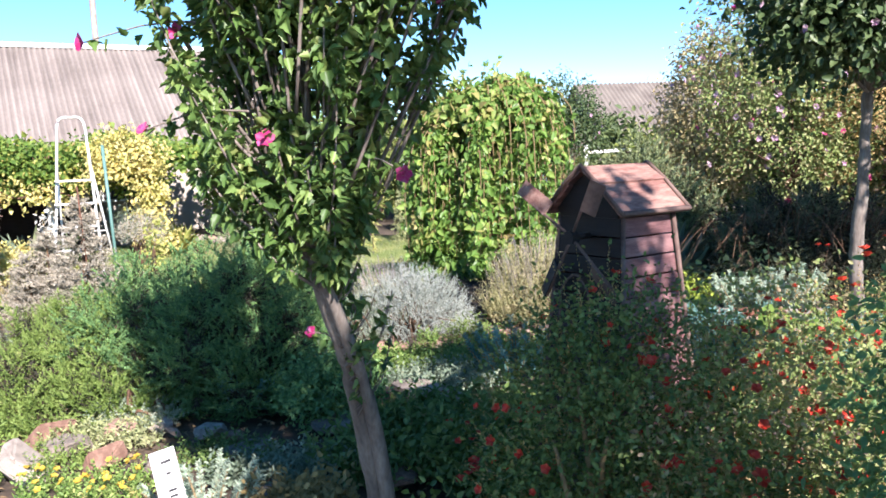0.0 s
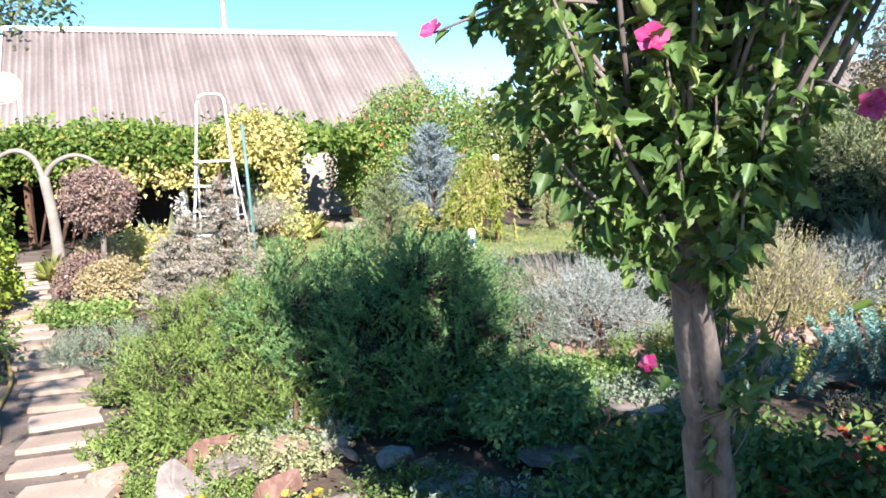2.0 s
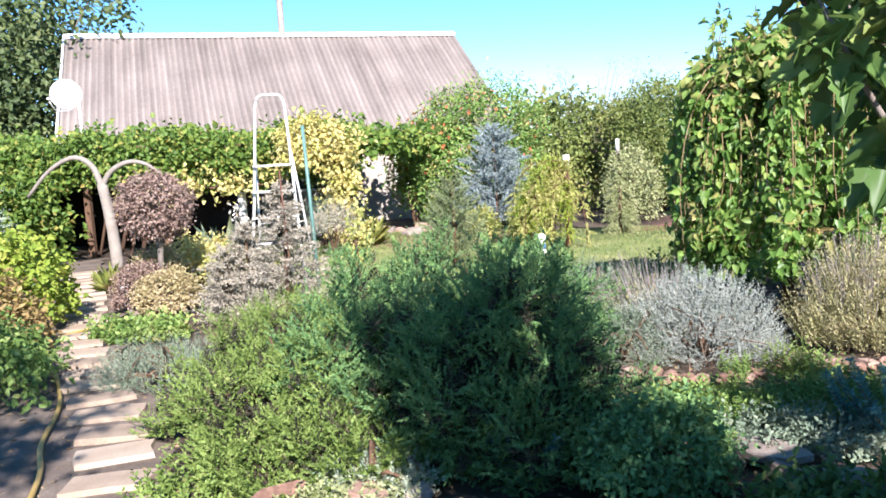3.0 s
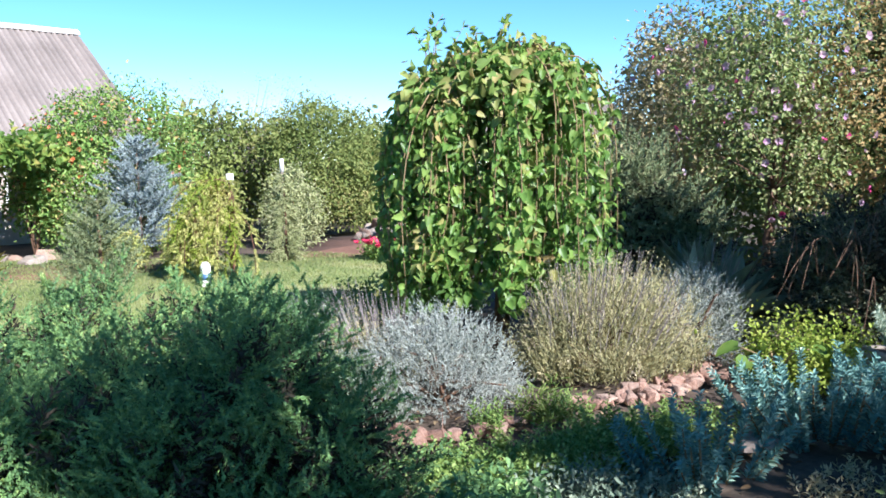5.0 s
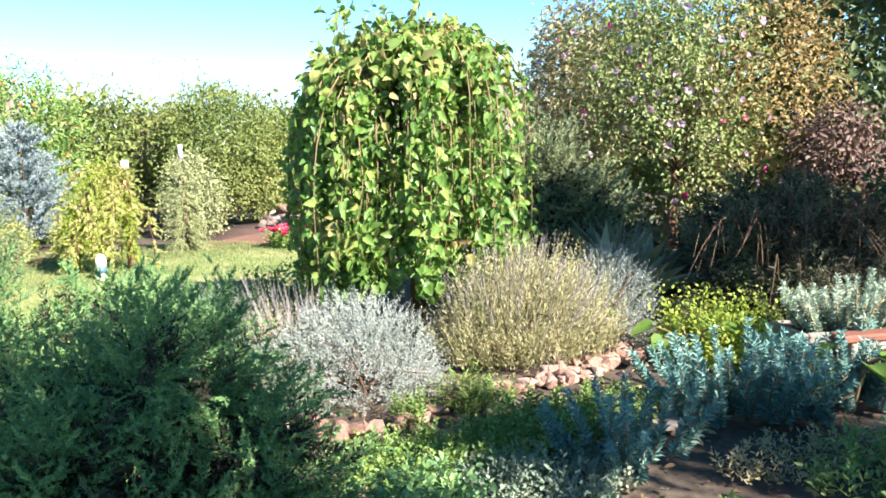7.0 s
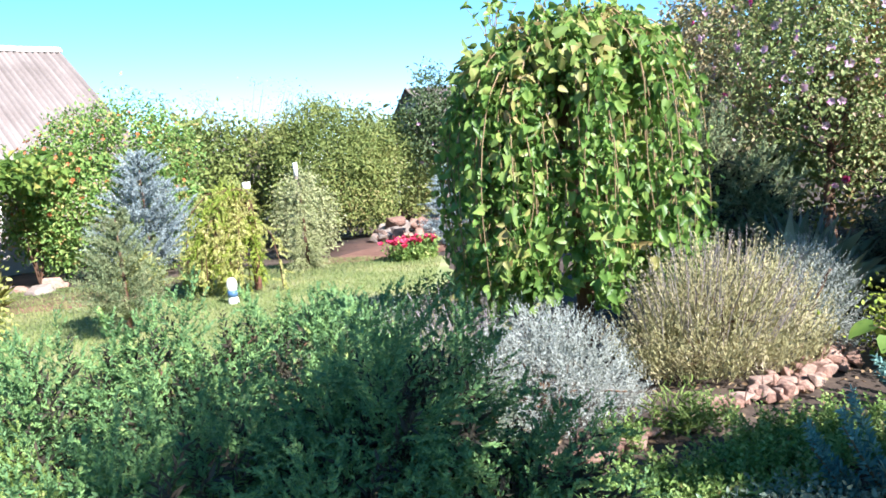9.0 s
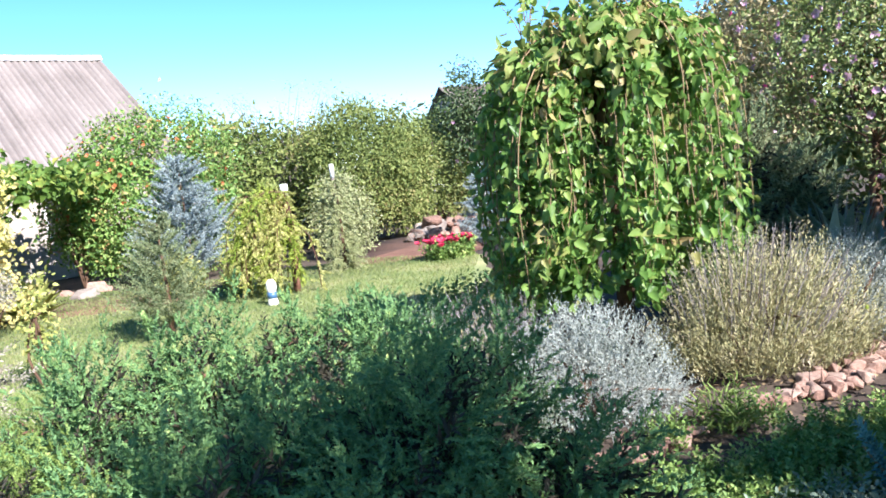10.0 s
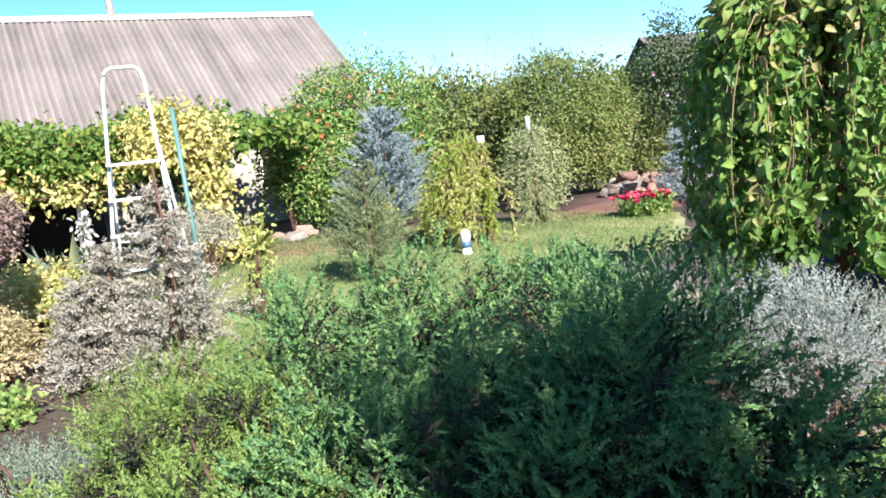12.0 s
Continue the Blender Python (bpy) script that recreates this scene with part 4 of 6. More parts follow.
for k in range(125):
    a, h = k * 2.4 + r.normal() * 0.3, 1.42 + 2.48 * r.random() ** 0.8
    wide = (0.2 + 0.44 * min(1.0, max(0.0, h - 1.4) / 0.7) + 0.28 * max(0.0, h - 2.5)) * math.sqrt(r.uniform(0.06, 1.0))
    lean = -0.17 + 0.28 * max(0.0, h - 2.4)
    tip = np.array([lean + math.cos(a) * wide, -0.46 + math.sin(a) * wide * 0.72, h + 0.1])
    low = np.array([-0.11, -0.47, r.uniform(1.3, 1.6)]) if h < 2.2 else np.array([-0.1 + 0.25 * math.cos(a) * wide, -0.46 + 0.25 * math.sin(a) * wide, r.uniform(1.6, 2.3)])
    mid = low * 0.5 + tip * 0.5 + [math.cos(a) * 0.05, math.sin(a) * 0.04, -0.05 + r.normal() * 0.03]
    leafy_branch(curve_pts([low, mid, tip], 9), 64 + int(84 * (tip[2] - low[2])), sharon, 0.007)
# a long shoot that leans over the bed
leafy_branch(curve_pts([(-0.1, -0.4, 1.6), (-0.15, 0.1, 1.9), (-0.17, 0.62, 2.0)], 9), 70, sharon, 0.006)
# high unseen boughs over the walk, added to cast shade on the juniper
for k in range(22):
    a = k * 2.4
    leafy_branch(curve_pts([(-0.1, -0.46, 2.4), (-0.11 + 0.2 * math.cos(a), -0.6 + 0.2 * math.sin(a), 3.1), (-0.12 + 0.58 * math.cos(a), -0.75 + 0.46 * math.sin(a), 3.5 + r.normal() * 0.2)], 9), 120, sharon, 0.007)
# the second stem, grown against the first, and the bare lower limbs of the fork
arr_part("trunk", tube(curve_pts([(0.05, 0.0, -0.02), (0.035, -0.06, 0.4), (-0.01, -0.22, 0.9), (-0.1, -0.46, 1.36), (-0.13, -0.48, 1.6)], 16), np.linspace(0.036, 0.018, 16), 10), M["bark"], sharon, smooth=True)
for tip, thick in (((-0.36, -0.44, 1.78), 0.02), ((-0.52, -0.5, 2.2), 0.015), ((0.1, -0.4, 2.1), 0.018), ((-0.12, -0.5, 2.4), 0.022), ((-0.28, -0.3, 2.3), 0.014)):
    arr_part("limb", tube(curve_pts([(-0.1, -0.46, 1.42), (-0.1 + (tip[0] + 0.1) * 0.45, -0.47, 1.42 + (tip[2] - 1.42) * 0.4), tip], 12), np.linspace(thick, thick * 0.45, 12), 8), M["bark"], sharon, smooth=True)

r = np.random.default_rng(12)
spots = np.array([(-1.1, 3.04, 1.85), (-0.29, 3.12, 1.68), (-1.0, 3.12, 2.16), (-0.7, 2.98, 1.8), (-1.3, 3.1, 2.14), (-0.16, 3.2, 2.22), (-0.68, 3.37, 1.11)]) - [-0.5, 3.65, 0]
flower_parts(r, spots, np.tile([-0.3, -0.9, 0.3], (7, 1)) + r.normal(size=(7, 3)) * 0.3, 0.062, L["pink"], sharon, "magenta mallow flower")
for k, q in enumerate(spots):
    root = np.array([-0.1, -0.45, q[2] + 0.05]) + (q - [-0.1, -0.45, q[2]]) * 0.35 if k < 6 else np.array([-0.06, -0.25, 1.02])
    tw = arr_part("twig", tube(curve_pts([root, (root + q) / 2 + [0, 0, 0.03], q], 6), [0.005, 0.004, 0.004, 0.003, 0.003, 0.002], 5), M["bark"], sharon)
    t = r.uniform(0.2, 0.98, 14)[:, None]
    arr_part("twig_leaves", leaves(root + (q - root) * t, r.normal(size=(14, 3)) + [0, 0, -0.3], r.normal(size=(14, 3)) * 0.6 + [0, 0, 1], 0.045, 0.038, MALLOW), L["hibiscus"], tw)
# leafy shoots rising beside the trunk
for k in range(16):
    z0 = r.uniform(0.75, 1.3)
    f = (z0 - 0.4) / 1.05
    root = np.array([-0.01 - 0.1 * f, -0.03 - 0.45 * f, z0])
    tip = root + [r.uniform(0.03, 0.2), r.uniform(-0.12, 0.06), r.uniform(0.1, 0.4)]
    tw = arr_part("shoot", tube(curve_pts([root, root * 0.5 + tip * 0.5 + [0.03, 0, 0], tip], 6), [0.004, 0.004, 0.003, 0.003, 0.002, 0.002], 4), M["bark"], sharon)
    t = r.uniform(0.1, 1.0, 13)[:, None]
    arr_part("shoot_leaves", leaves(root + (tip - root) * t, r.normal(size=(13, 3)) + [0.2, -0.2, -0.2], r.normal(size=(13, 3)) * 0.7 + [0, 0, 1], 0.042, 0.034, MALLOW), L["hibiscus"], tw)

# ---- the weeping mulberry ----
r = np.random.default_rng(21)
mul = thing("weeping_mulberry", 0.1, 9.7, 0, "umbrella-shaped weeping mulberry with leafy strands hanging down", "tree")
arr_part("trunk", tube(curve_pts([(0, 0, 0), (0.05, 0, 0.8), (-0.03, 0, 1.6), (0, 0, 2.05)], 10), [0.075, 0.07, 0.07, 0.07, 0.065, 0.065, 0.06, 0.06, 0.055, 0.05], 9), M["brown_bark"], mul, smooth=True)
P, O = shell(r, 170, (0.78, 0.78, 0.32), 0.0, 0.6, 0.25)
arr_part("crown", leafy(r, P + [0, 0, 2.05], O, 11, 0.09, 0.1, 0.075, HEART, droop=0.8), L["mulberry_top"], mul, "yellowing leaves on top of the crown")
for k in range(185):
    a = r.uniform(0, 6.283)
    rad = r.uniform(0.62, 0.98) if k % 4 else r.uniform(0.3, 0.7)
    rad = rad * 1.05 if k % 6 == 0 else rad
    bot = r.uniform(0.42, 0.8)
    top = 2.2 + 0.25 * (1 - rad) + r.normal() * 0.06
    ca, sa = math.cos(a), math.sin(a)
    top += 0.13 * ca * rad
    wob = r.normal(size=2) * 0.05
    pts = curve_pts([(0, 0, 2.0), (ca * rad * 0.55, sa * rad * 0.55, top + 0.1), (ca * rad * 0.95, sa * rad * 0.95, top - 0.2), (ca * rad * 1.03 + wob[0], sa * rad * 1.03 + wob[1], 1.3), (ca * rad * 1.0 + wob[1], sa * rad * 1.0, bot)], 26)
    st = arr_part("strand", tube(pts[::2], np.linspace(0.008, 0.003, 13), 4), M["twig"], mul)
    m = 30 if k % 6 == 0 else 84
    i = r.integers(7, 26, m)
    base = pts[i] + r.normal(size=(m, 3)) * 0.035
    out = np.array([ca, sa, 0.0])
    dr = unit(out * 0.4 + r.normal(size=(m, 3)) * 0.75 + [0, 0, -0.9])
    nn = unit(out * 0.9 + r.normal(size=(m, 3)) * 0.75 + [0, 0, 0.35])
    sz = r.uniform(0.035, 0.1, m)
    high = (i < 12) & (r.random(m) < 0.28)
    for pick, mt in ((high, L["mulberry_top"]), (~high, L["mulberry_top"] if r.random() < 0.08 else L["mulberry"])):
        if pick.any():
            arr_part("strand_leaves", leaves(base[pick], dr[pick], nn[pick], sz[pick], sz[pick] * 0.72, HEART, 0.2, 0.15), mt, st)
m = 15
for k in range(m):
    a = r.uniform(0, 6.283)
    b0 = np.array([math.cos(a) * 0.35 - 0.25, math.sin(a) * 0.3, 2.3])
    pts = curve_pts([b0, b0 + [r.normal() * 0.08, 0, 0.2], b0 + [r.normal() * 0.12, 0, r.uniform(0.25, 0.5)]], 8)
    st = arr_part("shoot", tube(pts, np.linspace(0.005, 0.002, 8), 4), M["twig"], mul)
    arr_part("shoot_leaves", leaves(pts[r.integers(2, 8, 9)], r.normal(size=(9, 3)) + [0, 0, 0.3], r.normal(size=(9, 3)) + [0, 0, 1], 0.06, 0.045, HEART), L["mulberry"], st)

# ---- the big sprawling juniper ----
def sprawl(name, label, x, y, blobs, mat, seed, n, length, per, ln, wd, lift=0.35, stem=M["brown_bark"], curl=0.15, fan=8, clump=0.26, dip=0.36, limbs=14):
    """A spreading conifer: boughs that each end in a tuft of plumes, with dark hollows between the tufts."""
    r = np.random.default_rng(seed)
    th = thing(name, x, y, 0, label, "shrub")
    P, A = [], []
    for (cx, cy), radii, share in blobs:
        radii = np.asarray(radii)
        size = float(radii.mean())
        p, o = shell(r, int(n * share), radii, 0.0, 0.12, 0.3)
        tufts, _ = shell(r, max(8, int(5.5 * (size / clump) ** 2 / 2)), radii, 0.0, 0.05, 0.3)
        gap = np.linalg.norm(p[:, None] - tufts[None], axis=2)
        near, dist = tufts[gap.argmin(1)], gap.min(1)
        p = p * (1.08 - dip * np.clip(dist / clump, 0, 1) ** 1.5)[:, None]
        a = unit(o * 0.6 + (p - near) / clump * 0.7 + [0, 0, lift] + r.normal(size=p.shape) * 0.2)
        p[:, :2] += (cx, cy)
        P.append(p), A.append(a)
    P, A = np.concatenate(P), np.concatenate(A)
    m = len(P)
    t = (np.arange(fan) + 0.5) / fan
    bough = length * 1.7 * r.uniform(0.6, 1.4, m)
    side = unit(np.cross(A, r.normal(size=(m, 3)) * 0.5 + [0, 0, 1.0]))
    pos = P[:, None] + A[:, None] * (bough[:, None] * (t - 0.6))[..., None] - np.array([0, 0, 1.0]) * (curl * bough[:, None] * t**2)[..., None]
    sign = np.where(np.arange(fan) % 2 == 0, 1.0, -1.0)[None, :, None]
    axis = A[:, None] + side[:, None] * sign * 0.6 + r.normal(size=pos.shape) * 0.12
    pos, axis = pos.reshape(-1, 3), axis.reshape(-1, 3)
    pos[:, 2] = np.maximum(pos[:, 2], 0.02)
    sl = (length * 0.55 * (1.2 - 0.6 * t)[None] * r.uniform(0.7, 1.4, (m, 1))).ravel()
    arr_part("foliage", sprays(r, pos, axis, sl, per, ln, wd, 0.6, curl * 0.5, OVAL, 0.45), mat, th)
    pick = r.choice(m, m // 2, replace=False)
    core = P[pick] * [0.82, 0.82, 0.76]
    # dead inner needles, coloured dark to paint shade into the hollows
    arr_part("inner_foliage", sprays(r, core, A[pick] + r.normal(size=core.shape) * 0.5, length, 22, length * 0.35, length * 0.09, 0.9), L["inner"], th, "dead brown inner twigs and needles, darkened for the shade in the hollows")
    tips = P[r.choice(len(P), limbs)] * [0.97, 0.97, 0.95]
    limb_parts("branch", limb_set(r, (0, 0, 0.03), tips, 0.016, 0.004, 0.1, 5), stem, th)
    return th


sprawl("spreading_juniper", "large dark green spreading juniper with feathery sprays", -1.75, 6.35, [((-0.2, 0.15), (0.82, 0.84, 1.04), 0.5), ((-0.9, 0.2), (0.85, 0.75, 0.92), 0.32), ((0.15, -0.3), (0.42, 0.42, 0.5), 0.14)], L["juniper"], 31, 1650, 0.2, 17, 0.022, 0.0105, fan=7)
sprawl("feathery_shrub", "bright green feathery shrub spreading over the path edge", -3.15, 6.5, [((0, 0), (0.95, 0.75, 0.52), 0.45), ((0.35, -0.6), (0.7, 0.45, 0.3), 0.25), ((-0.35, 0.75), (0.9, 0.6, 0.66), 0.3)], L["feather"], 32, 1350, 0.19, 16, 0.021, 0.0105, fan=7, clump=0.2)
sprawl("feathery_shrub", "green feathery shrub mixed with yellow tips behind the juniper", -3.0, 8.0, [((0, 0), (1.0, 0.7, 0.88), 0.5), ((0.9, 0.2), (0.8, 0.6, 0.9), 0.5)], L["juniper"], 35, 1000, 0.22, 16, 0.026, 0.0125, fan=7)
sprigs("grey_juniper", "low grey-green creeping juniper at the path edge", "shrub", -4.75, 7.55, (0.6, 0.5, 0.3), L["greygreen"], 1100, 12, 0.15, 0.028, 0.008, seed=33)
shrub("green_shrub", "small rounded dark green shrub", "shrub", -1.08, 5.85, (0.34, 0.3, 0.3), L["juniper"], 420, 16, 0.045, 0.032, 0.019, seed=34, cz=0.15)

# ---- silver bushes and lavender with their edging stones ----
sprigs("silver_bush", "silvery grey santolina cushion bush", "shrub", -0.72, 8.35, (0.62, 0.48, 0.66), L["silver"], 2200, 13, 0.15, 0.026, 0.009, seed=41, lift=0.7)
sprigs("silver_bush", "silvery grey santolina bush behind the lavender", "shrub", 1.45, 9.0, (0.48, 0.42, 0.82), L["silver"], 1500, 13, 0.15, 0.026, 0.009, seed=42, lift=0.7)
sprigs("green_santolina", "pale green santolina cushion", "shrub", -1.3, 8.2, (0.36, 0.4, 0.42), L["greygreen"], 800, 12, 0.13, 0.024, 0.008, seed=43, lift=0.7)


def lavender(x, y, radii, n, spikes, seed, label, mat, lean=(0, 0)):
    """Lavender: a cushion of upright stalks with dry spikes standing out of it."""
    th = sprigs("lavender_bush", label, "shrub", x, y, radii, mat, n, 11, 0.3, 0.042, 0.012, seed=seed, lift=1.6, angle=0.4, wild=0.25, curl=0.0)
    r = np.random.default_rng(seed + 100)
    p, o = shell(r, spikes, np.array(radii) * 0.85, 0.25, 0.3, 0.1)
    d = unit(o * 0.55 + [lean[0], lean[1], 0.9] + r.normal(size=p.shape) * 0.12)
    ln = r.uniform(0.22, 0.42, len(p))
    stalk = leaves(p, d, r.normal(size=p.shape), ln, 0.006, NEEDLE, 0, 0)
    head = sprays(r, p + d * ln[:, None] * 0.75, d, 0.07, 8, 0.016, 0.006, 0.35)
    arr_part("dry_stalk", stalk, L["spike"], th, "thin dry lavender stalks", kind="stuff")
    arr_part("flower_spike", head, L["spike"], th, "faded grey-purple flower spikes", kind="stuff")
    return th


lavender(0.62, 8.72, (0.66, 0.5, 0.8), 2600, 420, 44, "olive-brown lavender bush gone to seed", L["olive"], (0.15, 0))
lavender(-1.15, 8.9, (0.5, 0.45, 0.5), 500, 330, 45, "lavender with dry purple-grey spikes leaning outward", L["olive"], (-0.35, 0))
lavender(1.9, 9.5, (0.4, 0.35, 0.7), 400, 150, 46, "lavender with pale dry stalks", L["greygreen"], (0.2, 0))

r = np.random.default_rng(51)
stone_kinds = [stone_mesh("edging_stone", r, (1, r.uniform(0.7, 1), r.uniform(0.7, 1)), M["rock"], 0.8) for _ in range(7)]


def stone(me, x, y, size, z=0.0, name="edging_stone", label="rough pinkish broken edging stone", group="edging stones", cat="stone"):
    ob = new(name, me)
    ob.matrix_basis = pose(x, y, z, r.normal() * 8, r.normal() * 8, r.uniform(0, 360)) @ Matrix.Scale(size, 4)
    return tagged(ob, label, cat, group)


edge = curve_pts([(-1.25, 7.75, 0), (-0.85, 7.62, 0), (-0.45, 7.72, 0), (-0.05, 7.95, 0), (0.2, 8.0, 0), (0.55, 8.05, 0), (1.0, 8.25, 0), (1.45, 8.5, 0)], 46)
for k, p in enumerate(edge):
    stone(stone_kinds[k % 7], p[0] + r.normal() * 0.02, p[1] + r.normal() * 0.03, r.uniform(0.1, 0.15))
    if k > 30:
        stone(stone_kinds[(k + 3) % 7], p[0] + r.normal() * 0.03, p[1] + 0.1 + r.normal() * 0.03, r.uniform(0.09, 0.14), 0.02)
        stone(stone_kinds[(k + 5) % 7], p[0] + r.normal() * 0.03, p[1] - 0.08 + r.normal() * 0.03, r.uniform(0.08, 0.12))
big_stones = [stone_mesh("rock", r, (1, r.uniform(0.7, 0.95), r.uniform(0.5, 0.8)), M[("rock", "grey_rock")[k % 2]], 0.95) for k in range(6)]
for k, (x, y, s) in enumerate([(-2.88, 5.4, 0.4), (-2.62, 5.15, 0.36), (-2.42, 5.5, 0.36), (-2.22, 5.6, 0.22), (-2.08, 5.5, 0.16), (-2.72, 4.85, 0.5), (-2.3, 4.95, 0.34), (-1.82, 5.42, 0.26), (-1.66, 5.36, 0.22), (-1.95, 4.85, 0.3),
                               (-0.78, 5.98, 0.34), (-0.5, 6.0, 0.3), (-0.28, 6.05, 0.24), (-1.05, 5.75, 0.2), (-0.55, 4.6, 0.36), (-0.62, 6.3, 0.24), (-3.2, 5.0, 0.3), (-1.2, 4.4, 0.28), (0.9, 7.3, 0.26), (1.1, 7.05, 0.2)]):
    stone(big_stones[k % 6], x, y, s * 0.8, 0.0, "garden_rock", "flat pinkish sandstone rock in the bed", "bed rocks")


def flag(x, y, sx, sy, turn, tilt, z):
    bm = bmesh.new()
    ring = [bm.verts.new((math.cos(a) * sx * r.uniform(0.85, 1.1), math.sin(a) * sy * r.uniform(0.85, 1.1), 0)) for a in np.arange(7) / 7 * 6.283]
    f = bm.faces.new(ring)
    e = bmesh.ops.extrude_face_region(bm, geom=[f])
    for v in e["geom"]:
        if isinstance(v, bmesh.types.BMVert):
            v.co.z += 0.035
    bmesh.ops.recalc_face_normals(bm, faces=bm.faces)
    me = bpy.data.meshes.new("flagstone")
    bm.to_mesh(me)
    bm.free()
    me.materials.append(M["grey_rock"])
    ob = new("flagstone", me)
    ob.matrix_basis = pose(x, y, z, tilt, 0, turn)
    return tagged(ob, "thin grey flagstone lying on the bed", "flagstone", "flagstones")


flag(-1.0, 5.5, 0.2, 0.13, 20, 3, 0.03)
flag(-0.2, 5.85, 0.24, 0.14, -20, 4, 0.05)
flag(-1.5, 5.1, 0.18, 0.12, 50, -3, 0.02)
flag(-0.55, 6.25, 0.2, 0.12, -25, 3, 0.04)
flag(0.75, 7.0, 0.17, 0.1, 15, 0, 0.03)


# ---- spurge, sedum, herbs and squash in the near bed ----
def spurge(x, y, rx, ry, n, seed, label, mat=L["teal"], ln=0.34, leaf=0.052, z=0.0, name="myrtle_spurge", splay=0.65):
    """Blue spurge: stout stems closely set with fleshy leaves, like bottle brushes."""
    r = np.random.default_rng(seed)
    th = thing(name, x, y, z, label, "plant")
    a, q = r.uniform(0, 6.283, n), np.sqrt(r.random(n))
    base = np.stack([np.cos(a) * q * rx * 0.75, np.sin(a) * q * ry * 0.75, np.full(n, 0.02)], 1)
    d = unit(np.stack([np.cos(a) * q * splay, np.sin(a) * q * splay, np.full(n, 0.7)], 1) + r.normal(size=(n, 3)) * 0.12)
    k = ln * r.uniform(0.75, 1.2, n)
    for j in range(n):
        st = arr_part("stem", tube([base[j], base[j] + d[j] * k[j] * 0.5, base[j] + d[j] * k[j]], [0.008, 0.007, 0.004], 5), M["twig"], th)
        arr_part("stem_leaves", sprays(r, base[j : j + 1], d[j : j + 1], k[j : j + 1], 130, leaf, leaf * 0.33, 1.5, -0.2, OVAL, 0.3), mat, st)
    return th


spurge(0.22, 6.62, 0.38, 0.26, 17, 61, "blue-green spurge with upright bottle-brush stems")
spurge(1.25, 7.1, 0.62, 0.42, 52, 62, "broad clump of blue-green spurge")
spurge(1.75, 6.75, 0.4, 0.28, 18, 63, "blue-green spurge beside the squash")
spurge(2.1, 7.0, 0.4, 0.25, 18, 68, "blue-green spurge before the planter")
spurge(2.6, 6.75, 0.4, 0.25, 17, 69, "pale blue-green spurge before the red tray")
spurge(-1.75, 5.95, 0.16, 0.14, 12, 64, "small blue spurge in the juniper's shade", ln=0.22)
spurge(-1.45, 4.25, 0.2, 0.16, 14, 65, "small grey-blue spurge beside a rock", L["pale"], 0.22, 0.035)
sprigs("sedum_patch", "pale blue-green stonecrop patch among the rocks", "plant", -2.45, 5.75, (0.34, 0.22, 0.2), L["pale"], 420, 12, 0.1, 0.03, 0.014, seed=66)


def herbs(x, y, radii, seed, label, mat, n=300, ln=0.045, wd=0.026, height=0.18, name="ground_cover", flowers=None, per=9):
    """A patch of low leafy stems."""
    r = np.random.default_rng(seed)
    th = thing(name, x, y, 0, label, "plant")
    a, q = r.uniform(0, 6.283, n), np.sqrt(r.random(n))
    base = np.stack([np.cos(a) * q * radii[0], np.sin(a) * q * radii[1], np.full(n, 0.0)], 1)
    d = unit(r.normal(size=(n, 3)) * 0.3 + [0, 0, 1])
    tall = height * r.uniform(0.5, 1.3, n)
    for pick in np.array_split(np.argsort(a + 7 * np.round(q * 1.6)), max(3, n // 30)):
        arr_part("leafy_clump", sprays(r, base[pick], d[pick], tall[pick], per, ln, wd, 1.2, 0.0, OVAL, 0.2), mat, th, kind="stuff")
    if flowers:
        fm, c, size, z, fl = flowers
        k = r.choice(n, c)
        flower_parts(r, base[k] + d[k] * height * z, np.tile([0, -0.3, 1.0], (c, 1)) + r.normal(size=(c, 3)) * 0.3, size, fm, th, fl)
    return th


herbs(-0.55, 7.02, (0.7, 0.3), 71, "leafy green herbs growing along the stones", L["herb"], 520, 0.03, 0.018, height=0.15, per=13)
herbs(0.25, 7.2, (0.5, 0.3), 72, "leafy green herb patch in front of the lavender", L["herb"], 420, 0.03, 0.018, per=13)
herbs(-0.35, 6.5, (0.5, 0.3), 73, "grey-green creeping herb patch on soil", L["greygreen"], 300, 0.035, 0.02, 0.14)
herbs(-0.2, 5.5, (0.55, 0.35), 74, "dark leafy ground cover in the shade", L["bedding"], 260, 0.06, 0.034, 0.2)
herbs(-2.2, 4.55, (0.4, 0.25), 75, "yellow-flowered ground cover between rocks", L["herb"], 200, 0.03, 0.016, 0.13, flowers=(L["yellow"], 26, 0.05, 1.0, "small yellow flower"))
herbs(-0.95, 4.2, (0.25, 0.2), 76, "orange-tinted chrysanthemum clump in the bed", L["rust"], 150, 0.05, 0.03, 0.2)
herbs(-0.55, 7.7, (0.12, 0.1), 77, "small leafy weed among the stones", L["herb"], 40, 0.032, 0.014, 0.16, per=12)
herbs(-0.02, 7.75, (0.14, 0.1), 78, "small leafy weed among the stones", L["herb"], 44, 0.032, 0.014, 0.18, per=12)
herbs(1.9, 8.1, (0.42, 0.5), 79, "lime green low stonecrop behind the planter", L["lime"], 420, 0.04, 0.026, 0.42, "lime_ground_cover")
herbs(1.4, 6.0, (0.6, 0.3), 80, "thin weeds and seedlings on bare soil", L["herb"], 130, 0.05, 0.02, 0.2)
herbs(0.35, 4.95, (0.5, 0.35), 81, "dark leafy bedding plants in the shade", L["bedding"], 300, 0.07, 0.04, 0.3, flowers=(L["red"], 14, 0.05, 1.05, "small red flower"))
